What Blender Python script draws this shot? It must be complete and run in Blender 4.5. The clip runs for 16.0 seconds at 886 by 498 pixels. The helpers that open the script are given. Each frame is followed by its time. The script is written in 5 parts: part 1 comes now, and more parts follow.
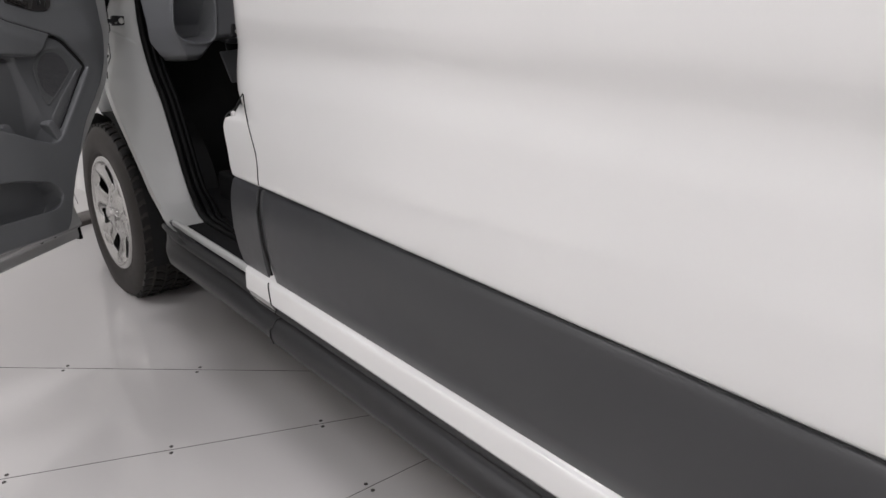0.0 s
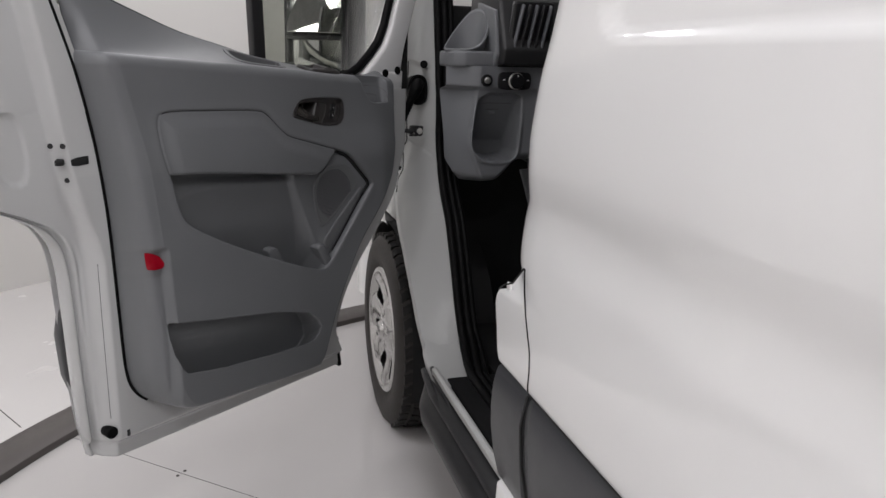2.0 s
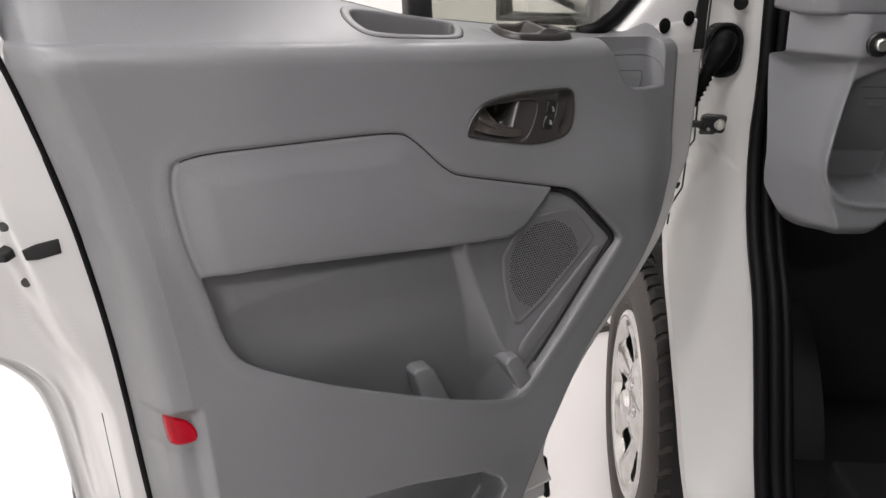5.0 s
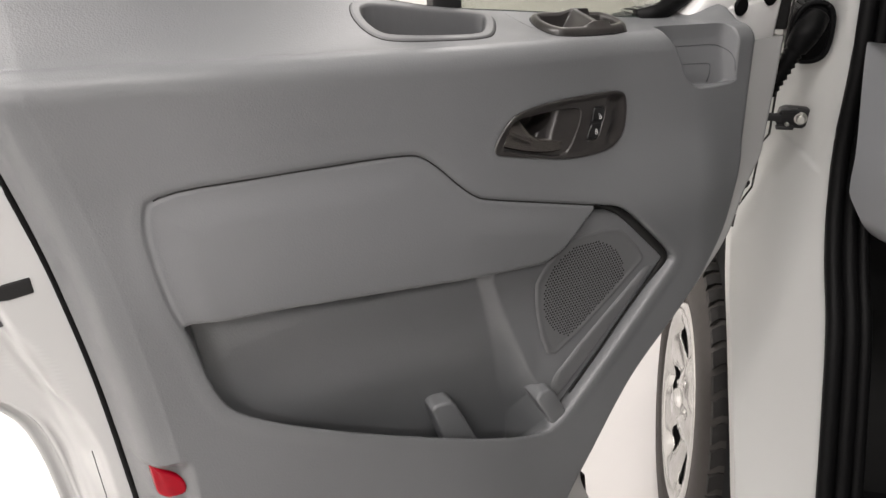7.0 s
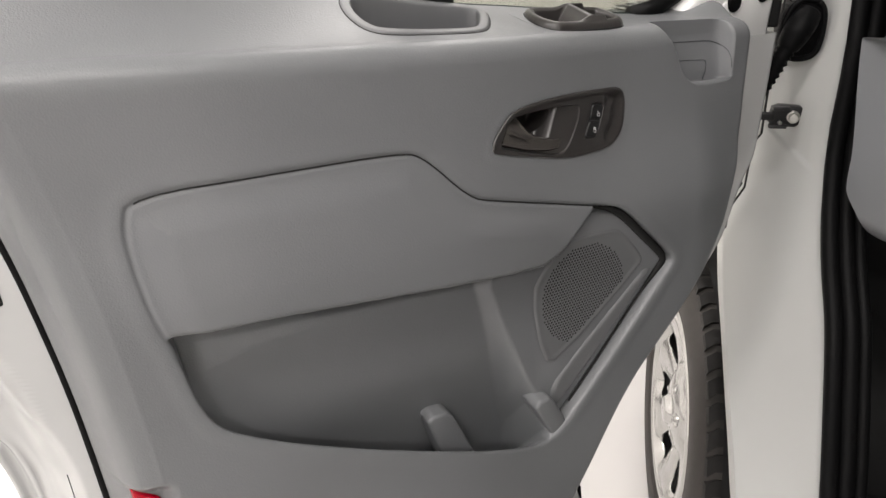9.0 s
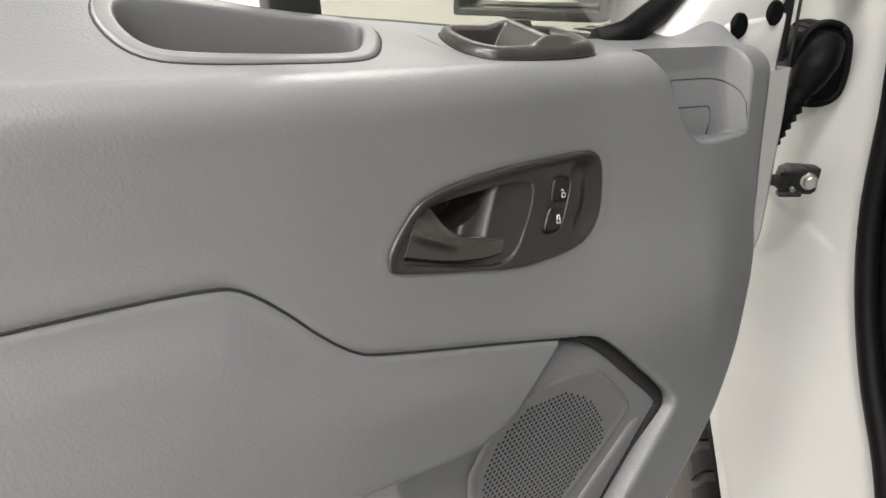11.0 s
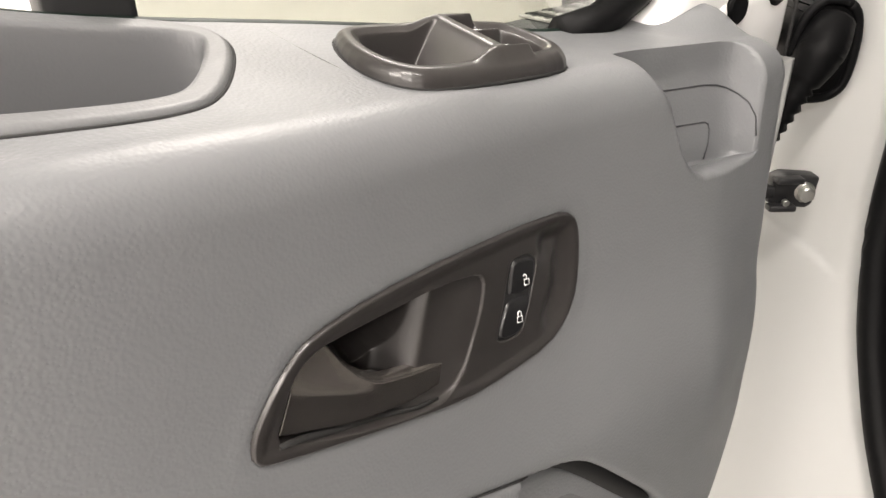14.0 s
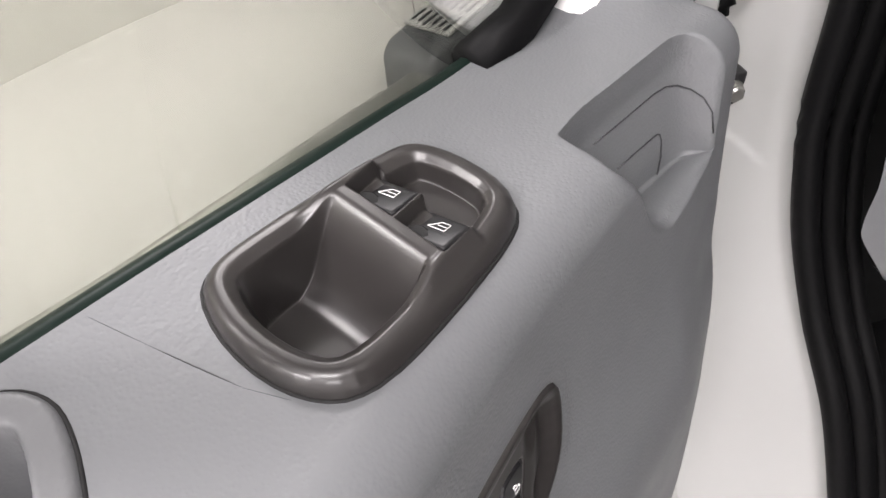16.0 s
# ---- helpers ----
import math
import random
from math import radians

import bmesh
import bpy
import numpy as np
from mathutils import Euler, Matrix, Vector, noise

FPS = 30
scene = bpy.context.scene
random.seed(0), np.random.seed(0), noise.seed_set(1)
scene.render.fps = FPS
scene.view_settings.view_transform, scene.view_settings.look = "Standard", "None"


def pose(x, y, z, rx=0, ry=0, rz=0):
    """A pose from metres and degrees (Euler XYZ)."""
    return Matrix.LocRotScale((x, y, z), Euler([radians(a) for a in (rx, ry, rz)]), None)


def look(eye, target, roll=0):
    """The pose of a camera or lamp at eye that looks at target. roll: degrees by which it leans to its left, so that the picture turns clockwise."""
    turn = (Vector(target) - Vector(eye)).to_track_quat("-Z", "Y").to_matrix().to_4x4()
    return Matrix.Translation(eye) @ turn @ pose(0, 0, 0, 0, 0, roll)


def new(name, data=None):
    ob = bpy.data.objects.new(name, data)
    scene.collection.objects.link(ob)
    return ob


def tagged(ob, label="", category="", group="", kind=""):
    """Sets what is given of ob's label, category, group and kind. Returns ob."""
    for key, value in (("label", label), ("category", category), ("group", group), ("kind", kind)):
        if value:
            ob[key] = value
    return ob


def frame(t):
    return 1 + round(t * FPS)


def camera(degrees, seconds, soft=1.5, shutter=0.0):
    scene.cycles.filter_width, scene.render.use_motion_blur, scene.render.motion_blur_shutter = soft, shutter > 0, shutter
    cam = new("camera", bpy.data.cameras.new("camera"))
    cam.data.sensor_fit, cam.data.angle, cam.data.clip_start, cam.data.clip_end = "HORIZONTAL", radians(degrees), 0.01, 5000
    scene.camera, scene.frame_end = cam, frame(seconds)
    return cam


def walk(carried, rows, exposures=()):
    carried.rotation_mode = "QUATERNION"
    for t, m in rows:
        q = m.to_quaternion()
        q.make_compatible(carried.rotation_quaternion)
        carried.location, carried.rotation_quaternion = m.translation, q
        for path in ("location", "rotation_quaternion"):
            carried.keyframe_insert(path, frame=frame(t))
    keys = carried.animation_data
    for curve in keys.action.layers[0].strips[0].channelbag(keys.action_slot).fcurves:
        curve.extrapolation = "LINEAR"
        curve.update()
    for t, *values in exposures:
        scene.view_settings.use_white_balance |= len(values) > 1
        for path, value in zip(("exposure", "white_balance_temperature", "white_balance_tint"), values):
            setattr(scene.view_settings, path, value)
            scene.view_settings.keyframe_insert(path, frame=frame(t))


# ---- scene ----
cam = camera(62.4, 16.0)
PATH = [
    (0, (-0.819, -3.063, 1.226), (0.392, -1.623, 0.549), 0.4),
    (0.5, (-0.697, -2.984, 1.262), (0.344, -1.391, 0.647), 1.0),
    (1, (-0.598, -2.908, 1.293), (0.271, -1.196, 0.731), 1.6),
    (1.5, (-0.558, -2.724, 1.309), (0.146, -0.923, 0.8), 2.1),
    (2, (-0.536, -2.539, 1.321), (0.013, -0.681, 0.825), 1.8),
    (2.5, (-0.456, -2.334, 1.339), (-0.073, -0.442, 0.815), 1.5),
    (3, (-0.413, -2.172, 1.337), (-0.149, -0.268, 0.783), 1.3),
    (3.5, (-0.402, -1.988, 1.345), (-0.254, -0.088, 0.739), 1.0),
    (4, (-0.382, -1.827, 1.349), (-0.351, 0.062, 0.693), 0.4),
    (4.5, (-0.358, -1.681, 1.38), (-0.411, 0.186, 0.664), 0.2),
    (4.7, (-0.344, -1.639, 1.39), (-0.448, 0.219, 0.654), -0.1),
    (6.8, (-0.291, -1.423, 1.448), (-0.621, 0.341, 0.565), -1.8),
    (7, (-0.296, -1.423, 1.458), (-0.625, 0.325, 0.544), -1.4),
    (7.5, (-0.296, -1.428, 1.448), (-0.643, 0.32, 0.54), -1.3),
    (8, (-0.305, -1.427, 1.435), (-0.642, 0.335, 0.55), -1.6),
    (8.5, (-0.311, -1.425, 1.448), (-0.619, 0.332, 0.544), -1.1),
    (9, (-0.326, -1.398, 1.433), (-0.587, 0.376, 0.547), -1.3),
    (9.5, (-0.344, -1.342, 1.397), (-0.529, 0.471, 0.573), -2.4),
    (10, (-0.346, -1.276, 1.379), (-0.447, 0.57, 0.616), -1.9),
    (10.2, (-0.345, -1.224, 1.389), (-0.42, 0.611, 0.597), -0.7),
    (12.3, (-0.304, -0.911, 1.307), (-0.387, 0.933, 0.538), -0.1),
    (12.5, (-0.304, -0.904, 1.311), (-0.38, 0.935, 0.527), 0.1),
    (13, (-0.303, -0.89, 1.307), (-0.346, 0.952, 0.53), -0.2),
    (13.5, (-0.303, -0.886, 1.322), (-0.297, 0.935, 0.495), 0.1),
    (14, (-0.322, -0.851, 1.368), (-0.226, 0.928, 0.459), 0.4),
    (14.5, (-0.332, -0.792, 1.406), (-0.099, 0.89, 0.35), -0.7),
    (15, (-0.324, -0.751, 1.437), (-0.044, 0.816, 0.226), -3.5),
    (15.5, (-0.315, -0.707, 1.458), (-0.002, 0.749, 0.124), -5.0),
    (16, (-0.313, -0.668, 1.476), (-0.004, 0.693, 0.043), -6.3),
]
EXPOSURE = [(0, -0.6, 6350, 10), (1.5, -0.66, 6350, 10), (2.5, -0.62, 6300, 10), (3.5, -0.22, 6350, 11), (4.5, 0.36, 6500, 11), (7, 0.54, 6750, 9), (9, 0.58, 6750, 8), (10, 0.76, 6750, 7), (12.5, 1.54, 6900, 6), (13.5, 1.50, 6950, 8), (14, 1.38, 7100, 9), (15, 1.22, 6700, 12), (16, 1.11, 6550, 12)]
walk(cam, [(t, look(eye, target, roll)) for t, eye, target, roll in PATH], EXPOSURE)

# ---- world, lights, exposure ----
world = bpy.data.worlds.new("world")
scene.world = world
world.use_nodes = True
world.node_tree.nodes["Background"].inputs[0].default_value = (0.9, 0.92, 1.0, 1)
world.node_tree.nodes["Background"].inputs[1].default_value = 0.15


# ---- materials ----
def material(name, color, rough=0.5, metal=0.0, bump=0.0, bump_scale=400.0, vary=0.06, vary_scale=3.0, coat=0.0, spec=0.5, kind="noise", distance=0.001, sheen=0.06):
    m = bpy.data.materials.new(name)
    m.use_nodes = True
    nt = m.node_tree
    b = nt.nodes["Principled BSDF"]
    b.inputs["Roughness"].default_value = rough
    b.inputs["Metallic"].default_value = metal
    b.inputs["Coat Weight"].default_value = coat
    b.inputs["Coat Roughness"].default_value = 0.05
    b.inputs["Specular IOR Level"].default_value = spec
    tc = nt.nodes.new("ShaderNodeTexCoord")
    n1 = nt.nodes.new("ShaderNodeTexNoise")
    n1.inputs["Scale"].default_value = vary_scale
    n1.inputs["Detail"].default_value = 6
    nt.links.new(tc.outputs["Object"], n1.inputs["Vector"])
    mix = nt.nodes.new("ShaderNodeMix")
    mix.data_type = "RGBA"
    lo = tuple(c * (1 - vary) for c in color)
    hi = tuple(min(1, c * (1 + vary)) for c in color)
    mix.inputs[6].default_value = (*lo, 1)
    mix.inputs[7].default_value = (*hi, 1)
    nt.links.new(n1.outputs["Fac"], mix.inputs[0])
    nt.links.new(mix.outputs[2], b.inputs["Base Color"])
    mr = nt.nodes.new("ShaderNodeMapRange")
    mr.inputs["To Min"].default_value = max(0.02, rough - sheen)
    mr.inputs["To Max"].default_value = min(1.0, rough + sheen)
    n2 = nt.nodes.new("ShaderNodeTexNoise")
    n2.inputs["Scale"].default_value = vary_scale * 7
    nt.links.new(tc.outputs["Object"], n2.inputs["Vector"])
    nt.links.new(n2.outputs["Fac"], mr.inputs["Value"])
    nt.links.new(mr.outputs["Result"], b.inputs["Roughness"])
    if bump:
        if kind == "grain":
            t = nt.nodes.new("ShaderNodeTexVoronoi")
            t.feature = "SMOOTH_F1"
            out = t.outputs["Distance"]
        else:
            t = nt.nodes.new("ShaderNodeTexNoise")
            t.inputs["Detail"].default_value = 4
            out = t.outputs["Fac"]
        t.inputs["Scale"].default_value = bump_scale
        nt.links.new(tc.outputs["Object"], t.inputs["Vector"])
        bn = nt.nodes.new("ShaderNodeBump")
        bn.inputs["Strength"].default_value = bump
        bn.inputs["Distance"].default_value = distance
        nt.links.new(out, bn.inputs["Height"])
        nt.links.new(bn.outputs["Normal"], b.inputs["Normal"])
    return m


def glass(name, color, rough=0.0, alpha=0.12):
    m = bpy.data.materials.new(name)
    m.use_nodes = True
    nt = m.node_tree
    nt.nodes.clear()
    out = nt.nodes.new("ShaderNodeOutputMaterial")
    tr = nt.nodes.new("ShaderNodeBsdfTransparent")
    tr.inputs[0].default_value = (*color, 1)
    gl = nt.nodes.new("ShaderNodeBsdfGlossy")
    gl.inputs["Roughness"].default_value = rough
    fr = nt.nodes.new("ShaderNodeLayerWeight")
    fr.inputs[0].default_value = 0.5
    pw = nt.nodes.new("ShaderNodeMath")
    pw.operation = "POWER"
    pw.inputs[1].default_value = 4.5
    ad = nt.nodes.new("ShaderNodeMath")
    ad.operation = "MULTIPLY_ADD"
    ad.inputs[1].default_value, ad.inputs[2].default_value = 0.7, 0.03
    nt.links.new(fr.outputs["Facing"], pw.inputs[0])
    nt.links.new(pw.outputs[0], ad.inputs[0])
    mx = nt.nodes.new("ShaderNodeMixShader")
    nt.links.new(ad.outputs[0], mx.inputs[0])
    nt.links.new(tr.outputs[0], mx.inputs[1])
    nt.links.new(gl.outputs[0], mx.inputs[2])
    nt.links.new(mx.outputs[0], out.inputs[0])
    return m


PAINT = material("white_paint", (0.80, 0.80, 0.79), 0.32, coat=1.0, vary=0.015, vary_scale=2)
# the same white paint, darkened to carry the shade in the door opening
PAINT_SHADED = material("white_paint_shaded", (0.44, 0.446, 0.436), 0.36, spec=0.3, vary=0.012, vary_scale=2, sheen=0.008)
# white door paint with the shade on the steel mixed into its colour
DOOR_STEEL_SHADED = material("white_door_steel_shaded", (0.50, 0.505, 0.50), 0.26, coat=0.6, vary=0.012, vary_scale=2, sheen=0.008)
TRIM = material("grey_trim_plastic", (0.146, 0.151, 0.157), 0.41, bump=0.30, bump_scale=620, vary=0.05, vary_scale=5, kind="grain", distance=0.0006)
TRIM_SMOOTH = material("grey_insert_vinyl", (0.129, 0.132, 0.136), 0.44, bump=0.2, bump_scale=700, vary=0.05, vary_scale=5, kind="grain", distance=0.0006)
DASH = material("grey_dash_plastic", (0.145, 0.15, 0.158), 0.42, bump=0.25, bump_scale=500, kind="grain", distance=0.0005)
BROWN = material("bronze_black_plastic", (0.026, 0.0236, 0.0228), 0.31, metal=0.05, spec=0.7, bump=0.06, bump_scale=900, vary=0.05, vary_scale=12, distance=0.0003, sheen=0.01)
BRONZE = material("satin_bronze_lever", (0.145, 0.133, 0.125), 0.25, metal=0.85, vary=0.03, vary_scale=6, sheen=0.01)
BLACK = material("black_plastic", (0.018, 0.018, 0.019), 0.45, bump=0.15, bump_scale=300, vary=0.2, vary_scale=20)
GLOSSBLACK = material("gloss_black_button", (0.010, 0.010, 0.011), 0.33, vary=0.1)
RUBBER = material("black_rubber_seal", (0.004, 0.004, 0.0043), 0.5, bump=0.2, bump_scale=200, vary=0.2, vary_scale=12, spec=0.1)
MOULD = material("dark_grey_moulding", (0.042, 0.043, 0.046), 0.34, bump=0.3, bump_scale=700, vary=0.06, vary_scale=4, distance=0.0004)
CARPET = material("black_floor_mat", (0.009, 0.009, 0.0095), 0.9, spec=0.15, bump=0.5, bump_scale=250, vary=0.3, vary_scale=8)
TREAD = material("tread_rubber", (0.012, 0.0108, 0.010), 0.75, bump=0.2, bump_scale=150, vary=0.25, vary_scale=14)
TYRE = material("tyre_rubber", (0.031, 0.0270, 0.0245), 0.7, bump=0.3, bump_scale=120, vary=0.2, vary_scale=9)
SILVER = material("silver_wheel_paint", (0.52, 0.515, 0.505), 0.17, metal=0.85, vary=0.03, vary_scale=10)
STEEL = material("zinc_bolt", (0.55, 0.55, 0.52), 0.35, metal=0.9, vary=0.1, vary_scale=60)
RED = material("red_reflector", (0.27, 0.001, 0.010), 0.14, bump=0.12, bump_scale=180, vary=0.25, vary_scale=60, spec=0.15)
WHITE_INK = material("white_print", (0.85, 0.85, 0.85), 0.5, vary=0.02)
FLOOR = material("grey_floor_paint", (0.60, 0.585, 0.575), 0.12, bump=0.02, bump_scale=6, vary=0.035, vary_scale=0.9, coat=0.3)
FLOOR_OUT = material("white_floor_tiles", (0.74, 0.725, 0.71), 0.25, vary=0.03, vary_scale=0.9)
RING = material("brown_edge_strip", (0.10, 0.09, 0.085), 0.4, vary=0.12, vary_scale=6)
JOINT = material("joint_dark", (0.06, 0.055, 0.05), 0.7, vary=0.2, vary_scale=30)
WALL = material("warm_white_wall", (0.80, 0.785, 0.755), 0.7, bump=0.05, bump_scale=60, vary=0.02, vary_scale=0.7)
# grey chosen to swallow bounced light behind the view, not a known wall colour
WALL_DIMMED = material("dimmed_rear_wall", (0.46, 0.45, 0.45), 0.7, vary=0.05, vary_scale=0.7)
BELT = material("satin_belt_strip", (0.55, 0.55, 0.51), 0.3, metal=0.6, vary=0.05, vary_scale=8)
NOTICE = material("grey_white_label", (0.5, 0.5, 0.49), 0.5, vary=0.05, vary_scale=30)
CEIL = material("grey_ceiling", (0.22, 0.22, 0.225), 0.8, vary=0.05)
MIRROR = material("mirror_silver", (0.85, 0.86, 0.86), 0.01, metal=1.0, vary=0.0)
GLASS = glass("green_tint_glass", (0.70, 0.71, 0.675))
GLASS_EDGE = material("glass_edge_green", (0.006, 0.013, 0.010), 0.42, vary=0.1, spec=0.2)
LAMP_BODY = material("lamp_housing_white", (0.8, 0.8, 0.8), 0.5, vary=0.02)
DARK = material("dark_cavity", (0.008, 0.008, 0.008), 0.8, vary=0.2)


# ---- mesh helpers ----
def mesh(name, verts, faces, smooth=True):
    me = bpy.data.meshes.new(name)
    me.from_pydata([tuple(map(float, v)) for v in verts], [], faces)
    me.validate()
    if smooth:
        for p in me.polygons:
            p.use_smooth = True
    return me


def part(name, me, mat, parent=None, label=""):
    """One mesh object, given as mesh or bmesh, under a thing or a part."""
    if isinstance(me, bmesh.types.BMesh):
        bm = me
        me = bpy.data.meshes.new(name)
        bm.to_mesh(me)
        bm.free()
    ob = new(name, me)
    me.materials.clear()
    me.materials.append(mat)
    if parent:
        ob.parent = parent
    if label:
        ob["label"] = label
    return ob


def thing(name, m, label, category, group="", kind=""):
    ob = new(name)
    ob.empty_display_size = 0.1
    ob.matrix_world = m
    return tagged(ob, label, category, group, kind)


def sheet(name, P, close_u=False, close_v=False, smooth=True, flip=False):
    """Quads over an array of points P[v][u]."""
    P = np.asarray(P, float)
    nv, nu = P.shape[:2]
    f = []
    for j in range(nv - (0 if close_v else 1)):
        for i in range(nu - (0 if close_u else 1)):
            a, b = j * nu + i, j * nu + (i + 1) % nu
            c, d = ((j + 1) % nv) * nu + (i + 1) % nu, ((j + 1) % nv) * nu + i
            f.append((a, d, c, b) if flip else (a, b, c, d))
    return mesh(name, P.reshape(-1, 3), f, smooth)


def thick(ob, t, offset=-1.0):
    md = ob.modifiers.new("solid", "SOLIDIFY")
    md.thickness, md.offset = t, offset
    return ob


def box(cx, cy, cz, sx, sy, sz, bevel=0.004, seg=2, rot=None, taper=1.0):
    bm = bmesh.new()
    bmesh.ops.create_cube(bm, size=1.0)
    for v in bm.verts:
        k = taper if v.co.z > 0 else 1.0
        v.co = Vector((v.co.x * sx * k, v.co.y * sy * k, v.co.z * sz))
    if bevel:
        bmesh.ops.bevel(bm, geom=bm.edges[:], offset=bevel, segments=seg, affect="EDGES", profile=0.6)
    if rot:
        bmesh.ops.rotate(bm, verts=bm.verts, cent=(0, 0, 0), matrix=Euler([radians(a) for a in rot]).to_matrix())
    bmesh.ops.translate(bm, verts=bm.verts, vec=(cx, cy, cz))
    for f in bm.faces:
        f.smooth = True
    return bm


def prism(outline, axis, a, b, bevel=0.003, seg=2):
    """A polygon pulled along an axis from a to b. The outline's pairs are the two other coordinates, in xyz order."""
    bm = bmesh.new()
    def co(p, k):
        q = list(p)
        q.insert("xyz".index(axis), k)
        return q
    lo = [bm.verts.new(co(p, a)) for p in outline]
    hi = [bm.verts.new(co(p, b)) for p in outline]
    n = len(outline)
    bm.faces.new(lo)
    bm.faces.new(hi)
    for i in range(n):
        bm.faces.new((lo[i], lo[(i + 1) % n], hi[(i + 1) % n], hi[i]))
    bmesh.ops.recalc_face_normals(bm, faces=bm.faces[:])
    if bevel:
        bmesh.ops.bevel(bm, geom=bm.edges[:], offset=bevel, segments=seg, affect="EDGES", profile=0.6)
    for f in bm.faces:
        f.smooth = True
    return bm


def tube(points, r, n=10, flat=1.0):
    """A round tube along points; r may be a list."""
    pts = [Vector(p) for p in points]
    rs = r if isinstance(r, (list, tuple)) else [r] * len(pts)
    rows = []
    up = Vector((0.13, 0.21, 0.97))
    for i, p in enumerate(pts):
        t = (pts[min(i + 1, len(pts) - 1)] - pts[max(i - 1, 0)]).normalized()
        a = t.cross(up).normalized()
        b = t.cross(a).normalized()
        rows.append([p + rs[i] * (a * math.cos(2 * math.pi * k / n) + flat * b * math.sin(2 * math.pi * k / n)) for k in range(n)])
    rows = [[pts[0]] * n] + rows + [[pts[-1]] * n]
    return sheet("tube", rows, close_u=True)


def tube_bm(points, r, n=20):
    bm = bmesh.new()
    bm.from_mesh(tube(points, r, n))
    return bm


def disc(center, normal, r, h, n=24, bevel=0.0015):
    bm = bmesh.new()
    bmesh.ops.create_cone(bm, cap_ends=True, segments=n, radius1=r, radius2=r, depth=h)
    if bevel:
        bmesh.ops.bevel(bm, geom=[e for e in bm.edges if len(e.link_faces) == 2 and min(len(f.verts) for f in e.link_faces) < max(len(f.verts) for f in e.link_faces)], offset=bevel, segments=2, affect="EDGES")
    bmesh.ops.transform(bm, verts=bm.verts, matrix=Matrix.Translation(center) @ Vector(normal).to_track_quat("Z", "Y").to_matrix().to_4x4())
    for f in bm.faces:
        f.smooth = len(f.verts) == 4
    return bm


def rounded(poly, times=2):
    """Chaikin's corner cutting of a closed outline."""
    p = np.asarray(poly, float)
    for _ in range(times):
        q = np.roll(p, -1, 0)
        p = np.stack([0.75 * p + 0.25 * q, 0.25 * p + 0.75 * q], 1).reshape(-1, 2)
    return p


def cornered(poly, r):
    """Each corner split in two, so that rounding keeps close to it."""
    p = np.asarray(poly, float)
    out = []
    for a, b, c in zip(np.roll(p, 1, 0), p, np.roll(p, -1, 0)):
        for q in (a, c):
            out.append(b + (q - b) * min(0.4, r / (np.hypot(*(q - b)) + 1e-9)))
    return np.array(out)


def even(poly, n):
    """n points evenly spaced along a closed outline."""
    p = np.asarray(poly, float)
    p = np.vstack([p, p[:1]])
    d = np.r_[0, np.cumsum(np.hypot(*np.diff(p, axis=0).T))]
    t = np.linspace(0, d[-1], n, endpoint=False)
    return np.stack([np.interp(t, d, p[:, 0]), np.interp(t, d, p[:, 1])], 1)


def sdf(poly, X, Y):
    """Signed distance to a closed outline, negative inside."""
    X, Y = np.asarray(X, float), np.asarray(Y, float)
    p = np.asarray(poly, float)
    best = np.full(X.shape, 1e9)
    inside = np.zeros(X.shape, bool)
    for (ax, ay), (bx, by) in zip(p, np.roll(p, -1, 0)):
        ex, ey = bx - ax, by - ay
        k = np.clip(((X - ax) * ex + (Y - ay) * ey) / (ex * ex + ey * ey + 1e-12), 0, 1)
        best = np.minimum(best, (X - ax - k * ex) ** 2 + (Y - ay - k * ey) ** 2)
        cross = (ay > Y) != (by > Y)
        inside ^= cross & (X < ex * (Y - ay) / (ey + 1e-12) + ax)
    return np.where(inside, -1, 1) * np.sqrt(best)


def step(a, b, x):
    t = np.clip((x - a) / (b - a), 0, 1)
    return t * t * (3 - 2 * t)


def curve(x, xs, ys):
    """Smooth monotone interpolation through knots."""
    xs, ys = np.asarray(xs, float), np.asarray(ys, float)
    h, d = np.diff(xs), np.diff(ys) / np.diff(xs)
    m = np.zeros_like(ys)
    m[0], m[-1] = d[0], d[-1]
    ok = d[:-1] * d[1:] > 0
    w1, w2 = 2 * h[1:] + h[:-1], h[1:] + 2 * h[:-1]
    m[1:-1] = np.where(ok, (w1 + w2) / np.where(ok, w1 / np.where(ok, d[:-1], 1) + w2 / np.where(ok, d[1:], 1), 1), 0)
    x = np.clip(np.asarray(x, float), xs[0], xs[-1])
    i = np.clip(np.searchsorted(xs, x, "right") - 1, 0, len(xs) - 2)
    t = (x - xs[i]) / h[i]
    return (2 * t**3 - 3 * t**2 + 1) * ys[i] + (t**3 - 2 * t**2 + t) * h[i] * m[i] + (3 * t**2 - 2 * t**3) * ys[i + 1] + (t**3 - t**2) * h[i] * m[i + 1]


def dome(x):
    """Quarter-round rise from 0 to 1."""
    x = np.clip(x, 0, 1)
    return np.sqrt(1 - (1 - x) ** 2)


def rings(outline, centre, fn, n=140, m=30, power=1.0):
    """A closed outline filled by rings shrunk to a centre, with height fn(a, b): points (a, fn, b)."""
    o = even(outline, n)
    c = np.asarray(centre, float)
    R = 1 - np.linspace(0, 1, m) ** power * 0.999
    A = c[0] + R[:, None] * (o[None, :, 0] - c[0])
    B = c[1] + R[:, None] * (o[None, :, 1] - c[1])
    return A, fn(A, B), B


